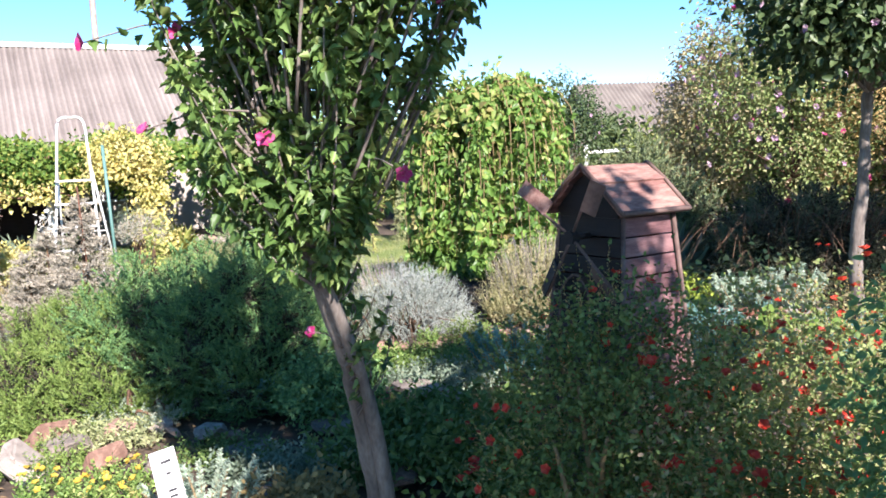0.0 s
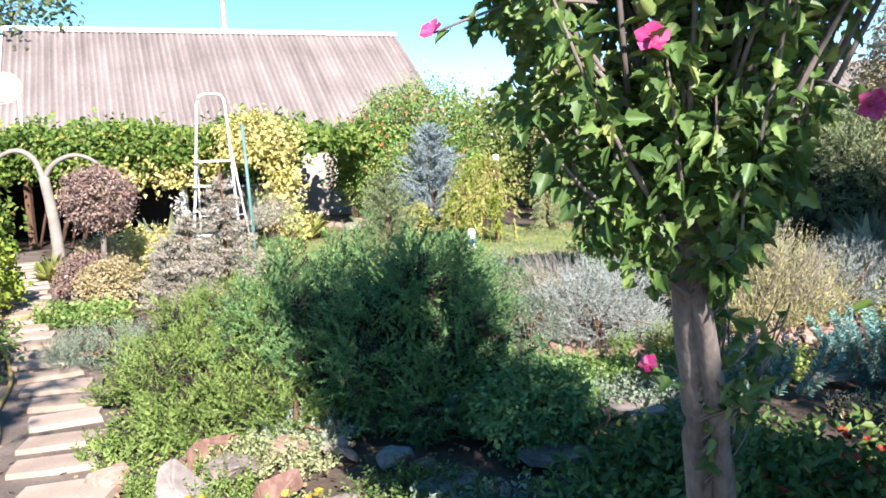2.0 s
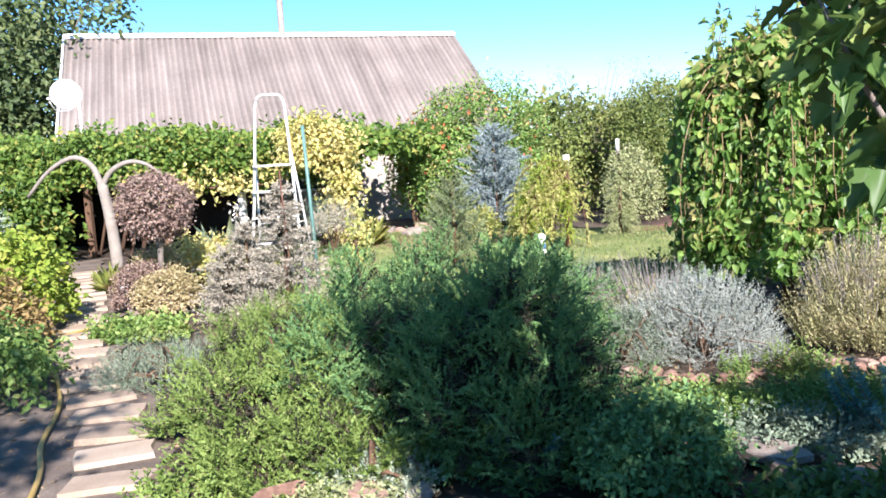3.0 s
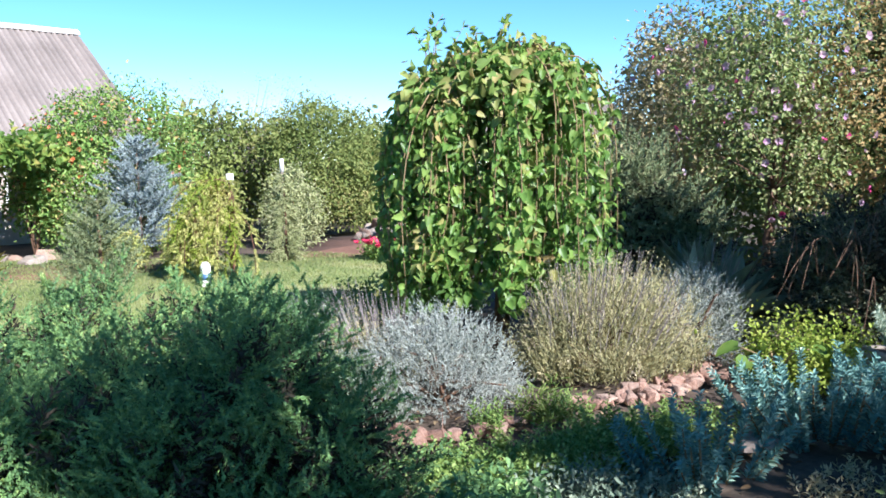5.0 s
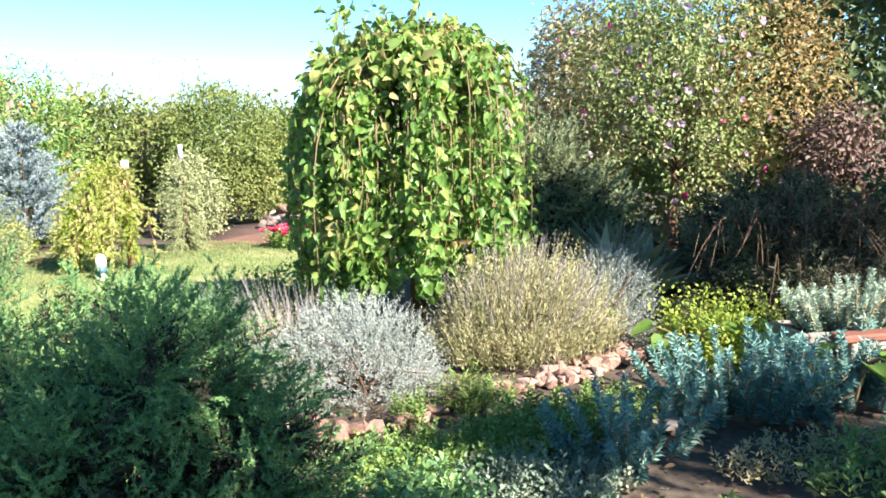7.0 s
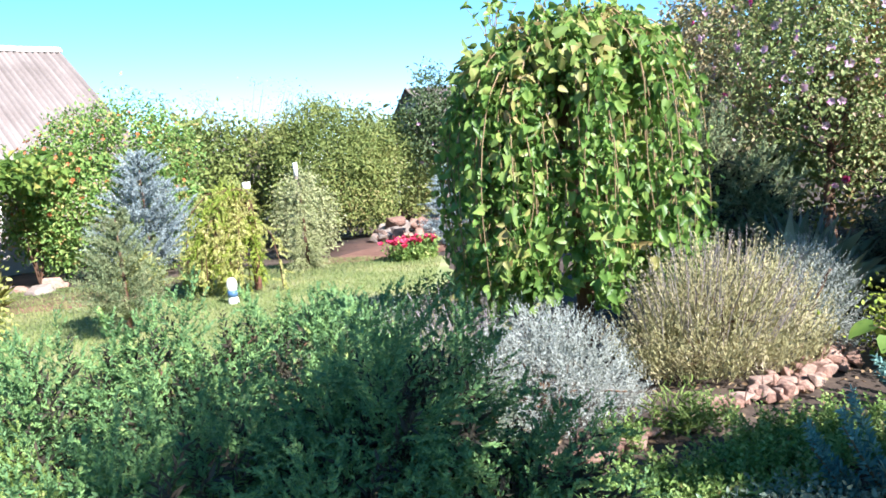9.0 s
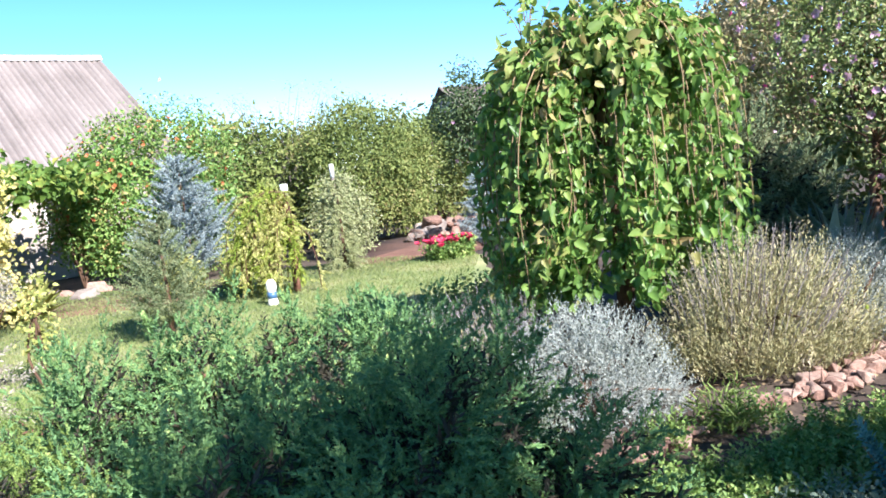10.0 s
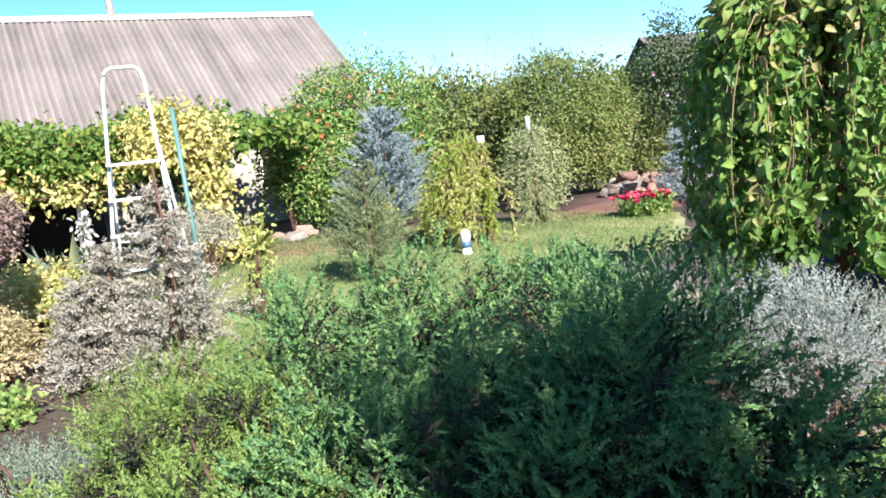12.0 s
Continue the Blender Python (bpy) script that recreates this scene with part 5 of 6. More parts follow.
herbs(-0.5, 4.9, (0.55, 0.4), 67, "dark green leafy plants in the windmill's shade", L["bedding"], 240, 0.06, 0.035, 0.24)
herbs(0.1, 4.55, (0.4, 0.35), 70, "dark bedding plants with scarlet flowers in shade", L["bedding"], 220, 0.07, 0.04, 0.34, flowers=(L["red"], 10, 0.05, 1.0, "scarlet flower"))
herbs(-1.2, 4.75, (0.4, 0.25), 60, "grey-green creeping plants between the rocks", L["greygreen"], 200, 0.04, 0.02, 0.14)
herbs(-3.35, 5.45, (0.25, 0.3), 82, "thin weeds at the path edge", L["feather"], 90, 0.04, 0.02, 0.12)


herbs(-2.5, 5.35, (0.4, 0.2), 83, "pale stonecrop creeping between the rocks", L["sagegreen"], 190, 0.028, 0.016, 0.13, per=12)
herbs(-2.75, 4.95, (0.35, 0.25), 85, "fine green weeds between the rocks", L["feather"], 170, 0.026, 0.012, 0.14, per=12)
herbs(-1.6, 5.0, (0.35, 0.25), 86, "low dark weeds in the shade of the rocks", L["bedding"], 150, 0.03, 0.016, 0.12, per=10)
herbs(1.15, 6.35, (0.6, 0.25), 90, "straw-coloured dry weeds on bare soil", L["tan"], 160, 0.04, 0.012, 0.1, per=7)


def big_leaf(x, y, z, size, turn, seed, label="broad lobed squash leaf plant"):
    """A squash plant: a few broad leaves on stalks."""
    r = np.random.default_rng(seed)
    th = thing("squash_plant", x, y, 0, label, "plant")
    for k in range(9):
        a = r.uniform(0, 6.283)
        tip = np.array([math.cos(a) * 0.3 * r.uniform(0.3, 1), math.sin(a) * 0.25 * r.uniform(0.3, 1), z * r.uniform(0.7, 1.1)])
        st = arr_part("stalk", tube(curve_pts([(0, 0, 0), tip * [0.4, 0.4, 0.8], tip], 6), 0.006, 5), M["twig"], th)
        arr_part("leaf", leaves(tip[None], np.array([[math.cos(a), math.sin(a) - 0.4, -0.25]]), np.array([[0.1, -0.3, 1.0]]), np.array([size * r.uniform(0.8, 1.2)]), np.array([size * r.uniform(0.85, 1.1)]), ((-0.12, 0.3), (0.12, 0.5), (0.5, 0.46), (0.8, 0.25))), L["vine"], st)
    return th


big_leaf(1.85, 6.85, 0.36, 0.16, 0, 83)
big_leaf(2.35, 6.6, 0.4, 0.17, 0, 84)
big_leaf(1.55, 8.0, 0.3, 0.14, 0, 85)

# planter with pale succulents and its red tray
pl = thing("planter_box", 2.4, 7.45, 0, "weathered concrete planter box on blocks beside the spurge", "planter", turn=-12)
for s in (-1, 1):
    part("block", box_bm(0.2, 0.36, 0.22, (s * 0.28, 0, 0.11)), M["concrete"], pl, bevel=0.01)
    part("end_wall", box_bm(0.04, 0.42, 0.12, (s * 0.42, 0, 0.28)), M["concrete"], pl, bevel=0.008)
    part("side_wall", box_bm(0.8, 0.04, 0.12, (0, s * 0.19, 0.28)), M["concrete"], pl, bevel=0.008)
part("soil", box_bm(0.8, 0.34, 0.03, (0, 0, 0.31)), M["soil"], pl)
spurge(2.4, 7.45, 0.5, 0.26, 46, 87, "pale green upright succulents filling the planter", L["pale"], 0.26, 0.045, 0.3, "succulents")
tray = thing("terracotta_tray", 2.2, 7.12, 0, "red terracotta tray trough on a brick", "planter", turn=-8)
part("trough", box_bm(0.42, 0.14, 0.05, (0, 0, 0.347)), M["terracotta"], tray, bevel=0.012)
part("brick", box_bm(0.26, 0.12, 0.32, (0, 0, 0.16)), M["rock"], tray, bevel=0.01)

# dry reddish stems and a yellow seedling
for x, y, sd, mt, lb in ((1.55, 6.05, 88, L["rust"], "dry reddish branching stems in the bed"), (1.95, 5.95, 89, L["weep"], "yellowing thin-leaved stems in the bed")):
    rr = np.random.default_rng(sd)
    th = thing("dry_stems", x, y, 0, lb, "plant")
    tips = rr.normal(size=(12, 3)) * [0.14, 0.1, 0.08] + [0, 0, 0.5]
    limb_parts("stem", limb_set(rr, (0, 0, 0), tips, 0.006, 0.002), M["twig"], th)
    arr_part("leaves", sprays(rr, tips * 0.6, tips + rr.normal(size=tips.shape) * 0.2, 0.25, 9, 0.04, 0.012, 0.7), mt, th)

# ---- the toy windmill ----
mill = thing("garden_windmill", 0.55, 4.11, 0, "small wooden garden windmill stained reddish brown, with four sails", "windmill", turn=36)
# front faces the mill's own -x, the roof's ridge runs along x
def slab_between(a, b, c, d, thick):
    """A board with the four corners given, thickened inwards along its normal."""
    pts = [Vector(q) for q in (a, b, c, d)]
    nrm = (pts[1] - pts[0]).cross(pts[3] - pts[0]).normalized() * thick
    bm = bmesh.new()
    lo = [bm.verts.new(q) for q in pts]
    hi = [bm.verts.new(q + nrm) for q in pts]
    bm.faces.new(lo[::-1]), bm.faces.new(hi)
    for k in range(4):
        bm.faces.new((lo[k], lo[(k + 1) % 4], hi[(k + 1) % 4], hi[k]))
    bmesh.ops.recalc_face_normals(bm, faces=bm.faces)
    return bm


def mill_half(z):
    """Half width of the tapering tower at a height."""
    return 0.27 - 0.13 * z / 1.45, 0.28 - 0.1 * z / 1.45


z = 0.0
while z < 1.4:
    z1 = min(z + 0.085, 1.45)
    (xa, ya), (xb, yb) = mill_half(z), mill_half(z1 - 0.008)
    g = 0.006 * r.random()
    for s in (-1, 1):
        part("plank", slab_between((-xa, s * (ya + g), z), (xa, s * (ya + g), z), (xb, s * (yb + g), z1 - 0.008), (-xb, s * (yb + g), z1 - 0.008), -0.015), M["mill_wood"], mill)
        # front planks are darker: the unlit side's shade is put into the colour
        part("plank", slab_between((s * xa, -ya, z), (s * xa, ya, z), (s * xb, yb, z1 - 0.008), (s * xb, -yb, z1 - 0.008), -0.015), M["dark_and_shaded_wood"] if s < 0 else M["mill_wood"], mill)
    z = z1
(xa, ya), (xb, yb) = mill_half(0), mill_half(1.45)
for sx in (-1, 1):
    for sy in (-1, 1):
        arr_part("corner_post", tube([(sx * (xa + 0.012), sy * (ya + 0.012), 0), (sx * (xb + 0.012), sy * (yb + 0.012), 1.45)], 0.013, 4), M["mill_trim"], mill, "weathered corner strip")
# roof of two boards a side, with gables
for s in (-1, 1):
    part("roof_board", slab_between((-0.2, s * 0.235, 1.462), (0.2, s * 0.235, 1.462), (0.2, s * 0.1, 1.585), (-0.2, s * 0.1, 1.585), s * 0.018), M["mill_roof"], mill)
    part("roof_board", slab_between((-0.202, s * 0.108, 1.59), (0.202, s * 0.108, 1.59), (0.202, 0, 1.66), (-0.202, 0, 1.66), s * 0.018), M["mill_roof"], mill)
    arr_part("roof_edge", tube([(-0.205, s * 0.24, 1.462), (0.205, s * 0.24, 1.462)], 0.013, 4), M["mill_trim"], mill)
    for e in (-1, 1):
        arr_part("roof_verge", tube([(e * 0.205, s * 0.24, 1.462), (e * 0.205, s * 0.1, 1.59), (e * 0.205, 0, 1.665)], 0.011, 4), M["mill_trim"], mill)
for sx in (-1, 1):
    bm = bmesh.new()
    prof = [(-0.17, 1.44), (0.17, 1.44), (0.2, 1.48), (0.1, 1.575), (0, 1.645), (-0.1, 1.575), (-0.2, 1.48)]
    f1 = [bm.verts.new((sx * 0.15, y, q)) for y, q in prof]
    f2 = [bm.verts.new((sx * 0.165, y, q)) for y, q in prof]
    bm.faces.new(f1[::-1]), bm.faces.new(f2)
    for k in range(7):
        bm.faces.new((f1[k], f1[(k + 1) % 7], f2[(k + 1) % 7], f2[k]))
    bmesh.ops.recalc_face_normals(bm, faces=bm.faces)
    # gables share the wood darkened for the shaded front
    part("gable", bm, M["dark_and_shaded_wood"], mill)
# hub, shaft and sails
arr_part("shaft", tube([(-0.12, 0, 1.36), (-0.27, 0, 1.36)], 0.014, 8), M["dark_and_shaded_wood"], mill)
bm = bmesh.new()
bmesh.ops.create_cone(bm, cap_ends=True, segments=12, radius1=0.03, radius2=0.026, depth=0.045, matrix=Matrix.Translation((-0.262, 0, 1.36)) @ Euler((0, radians(90), 0)).to_matrix().to_4x4())
part("hub", bm, M["dark_and_shaded_wood"], mill)
for ang, ln, mt in ((152, 0.38, "mill_roof"), (-40, 0.33, "mill_trim"), (62, 0.27, "mill_trim"), (-122, 0.32, "dark_and_shaded_wood")):
    a = radians(ang)
    cy, cz = -math.cos(a), math.sin(a)
    sail = arr_part("sail_arm", tube([(-0.265, 0, 1.36), (-0.265, cy * ln, 1.36 + cz * ln)], 0.0085, 4), M["mill_trim"], mill)
    py, pz = -cz * 0.065, cy * 0.065
    c0, c1 = ln * 0.5, ln * 1.04
    part("sail_board", slab_between((-0.275, cy * c0, 1.36 + cz * c0), (-0.275, cy * c1, 1.36 + cz * c1), (-0.245, cy * c1 + py, 1.36 + cz * c1 + pz), (-0.245, cy * c0 + py, 1.36 + cz * c0 + pz), 0.008), M[mt], sail)
arr_part("window_arch", tube(curve_pts([(-0.262, -0.09, 0.98), (-0.255, -0.085, 1.12), (-0.25, 0, 1.2), (-0.255, 0.085, 1.12), (-0.262, 0.09, 0.98)], 12), 0.006, 5), M["mill_trim"], mill, "thin arch outline on the front")


# ---- red sage in front of the windmill ----
def sage(x, y, radii, seed, n, nf, label, mat=L["light"]):
    th = shrub("red_sage", label, "shrub", x, y, radii, mat, n, 17, 0.07, 0.024, 0.014, seed=seed, cz=radii[2] * 0.7, low=-0.7, depth=0.6, stems=14, stem=M["twig"])
    rr = np.random.default_rng(seed + 7)
    q, o = shell(rr, nf, np.array(radii) * 1.05, -0.2, 0.25, 0.25)
    q[:, 2] = np.maximum(q[:, 2] + radii[2] * 0.7, 0.05)
    q2, o2 = shell(rr, int(n * 0.5), np.array(radii) * 1.02, -0.4, 0.4, 0.25)
    q2[:, 2] = np.maximum(q2[:, 2] + radii[2] * 0.7, 0.05)
    arr_part("seed_spike", sprays(rr, q2, o2 + [0, 0, 0.8], 0.13, 10, 0.018, 0.008, 0.6), L["rust"], th, "russet stems and faded flower spikes", kind="stuff")
    flower_parts(rr, q, o + [0, 0, 0.4], rr.uniform(0.028, 0.052, len(q)), L["red"], th, "scarlet flower")
    return th


sage(0.95, 3.3, (0.5, 0.36, 0.68), 91, 620, 130, "bushy red-flowered sage in sun")
sage(1.5, 3.75, (0.55, 0.42, 0.64), 93, 560, 110, "bushy red-flowered sage with reddish stems")
# the next plants take the darkened leaf, which paints in their shade
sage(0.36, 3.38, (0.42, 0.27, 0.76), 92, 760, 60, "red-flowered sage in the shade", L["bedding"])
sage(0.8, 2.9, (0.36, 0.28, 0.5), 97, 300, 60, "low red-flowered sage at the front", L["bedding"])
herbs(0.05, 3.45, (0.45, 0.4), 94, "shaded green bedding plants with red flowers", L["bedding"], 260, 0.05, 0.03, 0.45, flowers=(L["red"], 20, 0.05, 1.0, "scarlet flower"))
sprigs("grey_wormwood", "grey-leaved wormwood by the windmill", "shrub", 0.42, 3.7, (0.3, 0.22, 0.85), L["greygreen"], 420, 10, 0.16, 0.03, 0.012, seed=95)
shrub("dark_hedge_bush", "dark green bush beside the walk", "shrub", 1.1, 2.6, (0.14, 0.2, 0.85), L["juniper"], 260, 14, 0.07, 0.035, 0.018, seed=96, cz=0.55)

# plant label sign among the flowers
sg = thing("plant_sign", -1.42, 3.75, 0, "white tilted plant sign on a stake with dark marks", "sign", turn=12)
arr_part("stake", tube([(0, 0.02, 0), (0.0, 0.02, 0.4)], 0.008, 6), M["twig"], sg)
board = part("board", box_bm(0.11, 0.008, 0.24, (0.0, 0, 0.42), (-25, -15, 0)), M["white"], sg, bevel=0.002)
for dzz, w in ((0.07, 0.045), (0.02, 0.02), (-0.05, 0.035), (-0.075, 0.035)):
    part("mark", box_bm(w, 0.003, 0.012, (0.01 - dzz * 0.25, -0.0065 + dzz * 0.42, 0.42 + dzz * 0.9), (-25, -15, 0)), M["black"], board)

# ---- lawn side: ladder, conifers, ornaments ----
lad = thing("stepladder", -5.33, 10.95, 0, "white painted metal stepladder with a hoop handrail", "ladder", turn=16)
LH = 2.42
loop = curve_pts([(-0.33, -0.35, 0), (-0.24, -0.12, 1.2), (-0.19, 0.0, 2.0), (-0.15, 0.02, LH - 0.05), (0, 0.03, LH), (0.15, 0.02, LH - 0.05), (0.19, 0.0, 2.0), (0.24, -0.12, 1.2), (0.33, -0.35, 0)], 48)
arr_part("rail", tube(loop, 0.017, 8), M["metal"], lad, smooth=True)
for s in (-1, 1):
    arr_part("back_leg", tube([(s * 0.21, 0.0, 1.75), (s * 0.36, 0.62, 0)], 0.014, 8), M["metal"], lad)
for k in range(5):
    zz = 0.4 + k * 0.3
    f = zz / LH
    w = 0.33 - 0.16 * f
    part("step", box_bm(w * 2, 0.09, 0.025, (0, -0.35 + 0.36 * min(1, f * 1.05), zz)), M["metal"], lad, bevel=0.004)
arr_part("brace", tube([(-0.28, 0.3, 0.9), (0.28, 0.3, 0.9)], 0.009, 6), M["metal"], lad)

pole = thing("garden_pole", -4.98, 11.1, 0, "thin green painted metal pole beside the ladder", "pole")
arr_part("shaft", tube([(0.05, 0, 0), (-0.02, 0, 2.05)], 0.022, 8), M["green_paint"], pole)

conifer("dwarf_spruce", "squat grey-brown dwarf spruce with drying needles", -4.72, 9.75, 1.4, 0.5, L["spruce"], 101, 22, 18, 0.2, 0.045, 0.016, 0.3, narrow=0.8)
conifer("dwarf_spruce", "small grey-green spruce beside a taller one", -5.2, 9.85, 1.0, 0.34, L["spruce"], 102, 18, 16, 0.2, 0.045, 0.016, 0.35, narrow=0.8)
conifer("dwarf_spruce", "low grey spruce at the path side", -5.35, 9.65, 0.75, 0.3, L["spruce"], 103, 14, 14, 0.2, 0.045, 0.016, 0.35, narrow=0.8)
rod = thing("steel_rod", -4.62, 9.62, 0, "thin rusty steel rod staked in the dwarf spruce", "stake")
arr_part("shaft", tube([(0.03, 0, 0), (-0.03, 0, 1.55)], 0.008, 6), M["rust"], rod)
conifer("young_conifer", "loose grey-green young conifer standing on the lawn", -3.66, 12.95, 1.3, 0.46, L["yew"], 104, 19, 15, 0.24, 0.04, 0.014, 0.75, bare=0.1, narrow=0.6, nper=28)
conifer("blue_spruce", "dense blue spruce with a pointed top", -4.05, 18.7, 2.1, 0.8, L["bluespruce"], 105, 20, 20, 0.34, 0.06, 0.022, 0.7, narrow=0.55, nper=30)
conifer("blue_weeping_conifer", "thin pale blue weeping conifer tied to a white stake", -1.5, 16.9, 1.5, 0.22, L["sagegreen"], 106, 20, 12, 0.22, 0.05, 0.018, -0.5, narrow=0.5)
st = thing("stake", -1.52, 17.05, 0, "grey wooden stake with a white top", "stake")
arr_part("shaft", tube([(0, 0, 0), (0, 0, 1.5)], 0.025, 8), M["bark"], st)
arr_part("top", tube([(0, 0, 1.502), (0, 0, 1.72)], 0.035, 8), M["white"], st)

# weeping yellow larch on a post
wl_ = thing("weeping_larch", -2.4, 15.3, 0, "weeping yellow-green larch tied to a post", "tree")
rr = np.random.default_rng(107)
arr_part("trunk", tube(curve_pts([(0.1, 0, 0), (0.12, 0, 0.7), (0.08, 0, 1.35)], 8), [0.05, 0.05, 0.05, 0.045, 0.045, 0.04, 0.04, 0.035], 8), M["rust"], wl_)
for k in range(54):
    a = rr.normal(3.2, 1.3)
    rad = rr.uniform(0.2, 0.75) * (1.15 if math.cos(a) < 0 else 0.8)
    c, s = math.cos(a), math.sin(a)
    top = rr.uniform(0.7, 1.4)
    pts = curve_pts([(0.08, 0, top), (c * rad * 0.5, s * rad * 0.4, top + 0.06), (c * rad, s * rad * 0.8, top * 0.78), (c * rad * 1.12, s * rad * 0.9, max(0.06, top * 0.78 - rr.uniform(0.25, 0.7)))], 16)
    b = arr_part("branch", tube(pts[::3], 0.006, 4), M["rust"], wl_)
    kind = L["rust"] if top > 1.3 and k % 3 == 0 else (L["larch"], L["weep"], L["lime"])[k % 3]
    arr_part("needles", sprays(rr, np.repeat(pts[2:], 2, 0), rr.normal(size=(28, 3)) * 0.45 + [c * 0.4, s * 0.4, -0.5], 0.19, 16, 0.06, 0.024, 0.6), kind, b)
post = thing("post", -2.3, 15.42, 0, "weathered post with a white top", "post")
arr_part("shaft", tube([(0, 0, 0), (0, 0, 1.32)], 0.05, 8), M["brown_bark"], post)
arr_part("top", tube([(0, 0, 1.322), (0, 0, 1.5)], 0.055, 8), M["white"], post)

vase = thing("ceramic_vase", -2.62, 14.35, 0, "white ceramic garden figure base with blue glaze patches", "vase")
bm = bmesh.new()
prof = [(0.08, 0), (0.1, 0.02), (0.085, 0.08), (0.06, 0.14), (0.075, 0.19), (0.095, 0.25), (0.085, 0.31), (0.05, 0.35), (0.0, 0.36)]
v = np.array([[0.72 * rr_ * math.cos(a), 0.72 * rr_ * math.sin(a), 0.95 * zz] for rr_, zz in prof for a in np.arange(16) / 16 * 6.283])
i, j = np.meshgrid(np.arange(8), np.arange(16), indexing="ij")
q = np.stack([i * 16 + j, i * 16 + (j + 1) % 16, (i + 1) * 16 + (j + 1) % 16, (i + 1) * 16 + j], -1).reshape(-1, 4)
bm.free()
arr_part("body", (v, [q]), M["white"], vase, smooth=True)
arr_part("band", tube([(0, 0, 0.1), (0, 0, 0.18)], 0.062, 16), M["blue"], vase, "blue glazed band")

# sunlit tufts and small shrubs along the lawn
def tuft(x, y, h, n, mat, seed, label, spread=0.35, wd=0.012, name="grass_tuft"):
    rr = np.random.default_rng(seed)
    th = thing(name, x, y, 0, label, "plant")
    p = rr.normal(size=(n, 3)) * [0.05, 0.05, 0]
    d = rr.normal(size=(n, 3)) * spread + [0, 0, 1]
    arr_part("leaf_tuft", leaves(p, d, rr.normal(size=(n, 3)), h * rr.uniform(0.6, 1.2, n), wd, ((0.3, 0.5), (0.7, 0.4)), 0.1, 0.25), mat, th)
    return th


tuft(-6.0, 16.2, 0.5, 160, L["weep"], 111, "yellow-green ornamental grass tuft")
tuft(-6.9, 13.0, 0.75, 70, L["yew"], 112, "dark spiky yucca rosette", 0.6, 0.04, "yucca")
yu = thing("yucca_flower", -7.0, 13.1, 0, "white yucca flower spike on a stalk", "flower")
arr_part("stalk", tube([(0, 0, 0), (0, 0, 1.05)], 0.012, 5), M["twig"], yu)
rr = np.random.default_rng(118)
q = np.stack([rr.normal(size=46) * 0.06, rr.normal(size=46) * 0.06, rr.uniform(0.55, 1.1, 46)], 1)
flower_parts(rr, q, rr.normal(size=(46, 3)) + [0, -0.4, -0.3], 0.09, L["cream"], yu, "cream bell flower")
tuft(-7.5, 13.4, 0.7, 60, L["greygreen"], 113, "pale green yucca rosette", 0.6, 0.04, "yucca")
tuft(-8.2, 11.6, 0.35, 120, L["weep"], 114, "yellow-green grass tuft beside the path")
tuft(-7.9, 12.3, 0.4, 120, L["grass"], 115, "green grass tuft beside the path")
tuft(2.0, 9.6, 0.8, 130, L["greygreen"], 116, "long grey-green grass leaves", 0.5, 0.02)
herbs(-0.25, 7.75, (0.16, 0.12), 117, "thin green grass between bushes", L["feather"], 46, 0.09, 0.008, 0.24, "grass_tuft", per=6)
shrub("small_fir", "small grey fir on the lawn with pale twigs", "shrub", -6.4, 15.5, (0.42, 0.42, 0.5), L["greygreen"], 200, 13, 0.06, 0.05, 0.012, NEEDLE, seed=121, cz=0.55)
shrub("standard_shrub", "small grey-leaved standard shrub on a thin stem", "shrub", -6.0, 14.4, (0.36, 0.36, 0.3), L["spruce"], 150, 13, 0.06, 0.045, 0.014, NEEDLE, seed=122, cz=0.6)
shrub("yellow_shrub", "low yellow-green bush beside the lawn", "shrub", -4.0, 16.6, (0.3, 0.3, 0.35), L["weep"], 120, 13, 0.05, 0.06, 0.03, seed=123)
sprigs("feathery_cushion", "feathery green cushion at the lawn edge", "shrub", -2.9, 9.5, (0.75, 0.5, 0.55), L["feather"], 950, 12, 0.16, 0.03, 0.008, seed=124)
sprigs("feathery_cushion", "feathery grey-green cushion at the lawn edge", "shrub", -1.7, 8.9, (0.68, 0.55, 0.72), L["greygreen"], 1000, 12, 0.16, 0.03, 0.008, seed=125)
sprigs("feathery_cushion", "yellowing feathery cushion before the lawn", "shrub", -3.85, 9.25, (0.55, 0.45, 0.5), L["feather"], 700, 12, 0.17, 0.03, 0.008, seed=137)
sprigs("feathery_cushion", "dark feathery cushion between lawn and lavender", "shrub", -1.2, 10.2, (0.5, 0.45, 0.48), L["juniper"], 600, 12, 0.17, 0.03, 0.009, seed=138)
sprigs("yellow_cushion", "yellowing feathery cushion beside the path", "shrub", -4.3, 8.6, (0.6, 0.6, 0.45), L["feather"], 900, 12, 0.16, 0.03, 0.008, seed=126)
shrub("yellow_climber", "thin yellow-leaved climber on a stake", "shrub", -4.45, 11.2, (0.1, 0.1, 0.5), L["weep"], 34, 9, 0.05, 0.05, 0.03, seed=127, cz=0.5)
herbs(-5.9, 8.9, (0.5, 0.3), 128, "green leaves by the hose", L["herb"], 200, 0.06, 0.04, 0.2)
herbs(0.15, 16.6, (0.38, 0.28), 129, "crimson-flowered bedding plants by the mulberry", L["herb"], 160, 0.08, 0.05, 0.3, flowers=(L["crimson"], 46, 0.15, 1.1, "crimson flower"))
herbs(-0.2, 11.8, (0.8, 0.5), 130, "dark green plants behind the lavender", L["herb"], 260, 0.06, 0.035, 0.35)

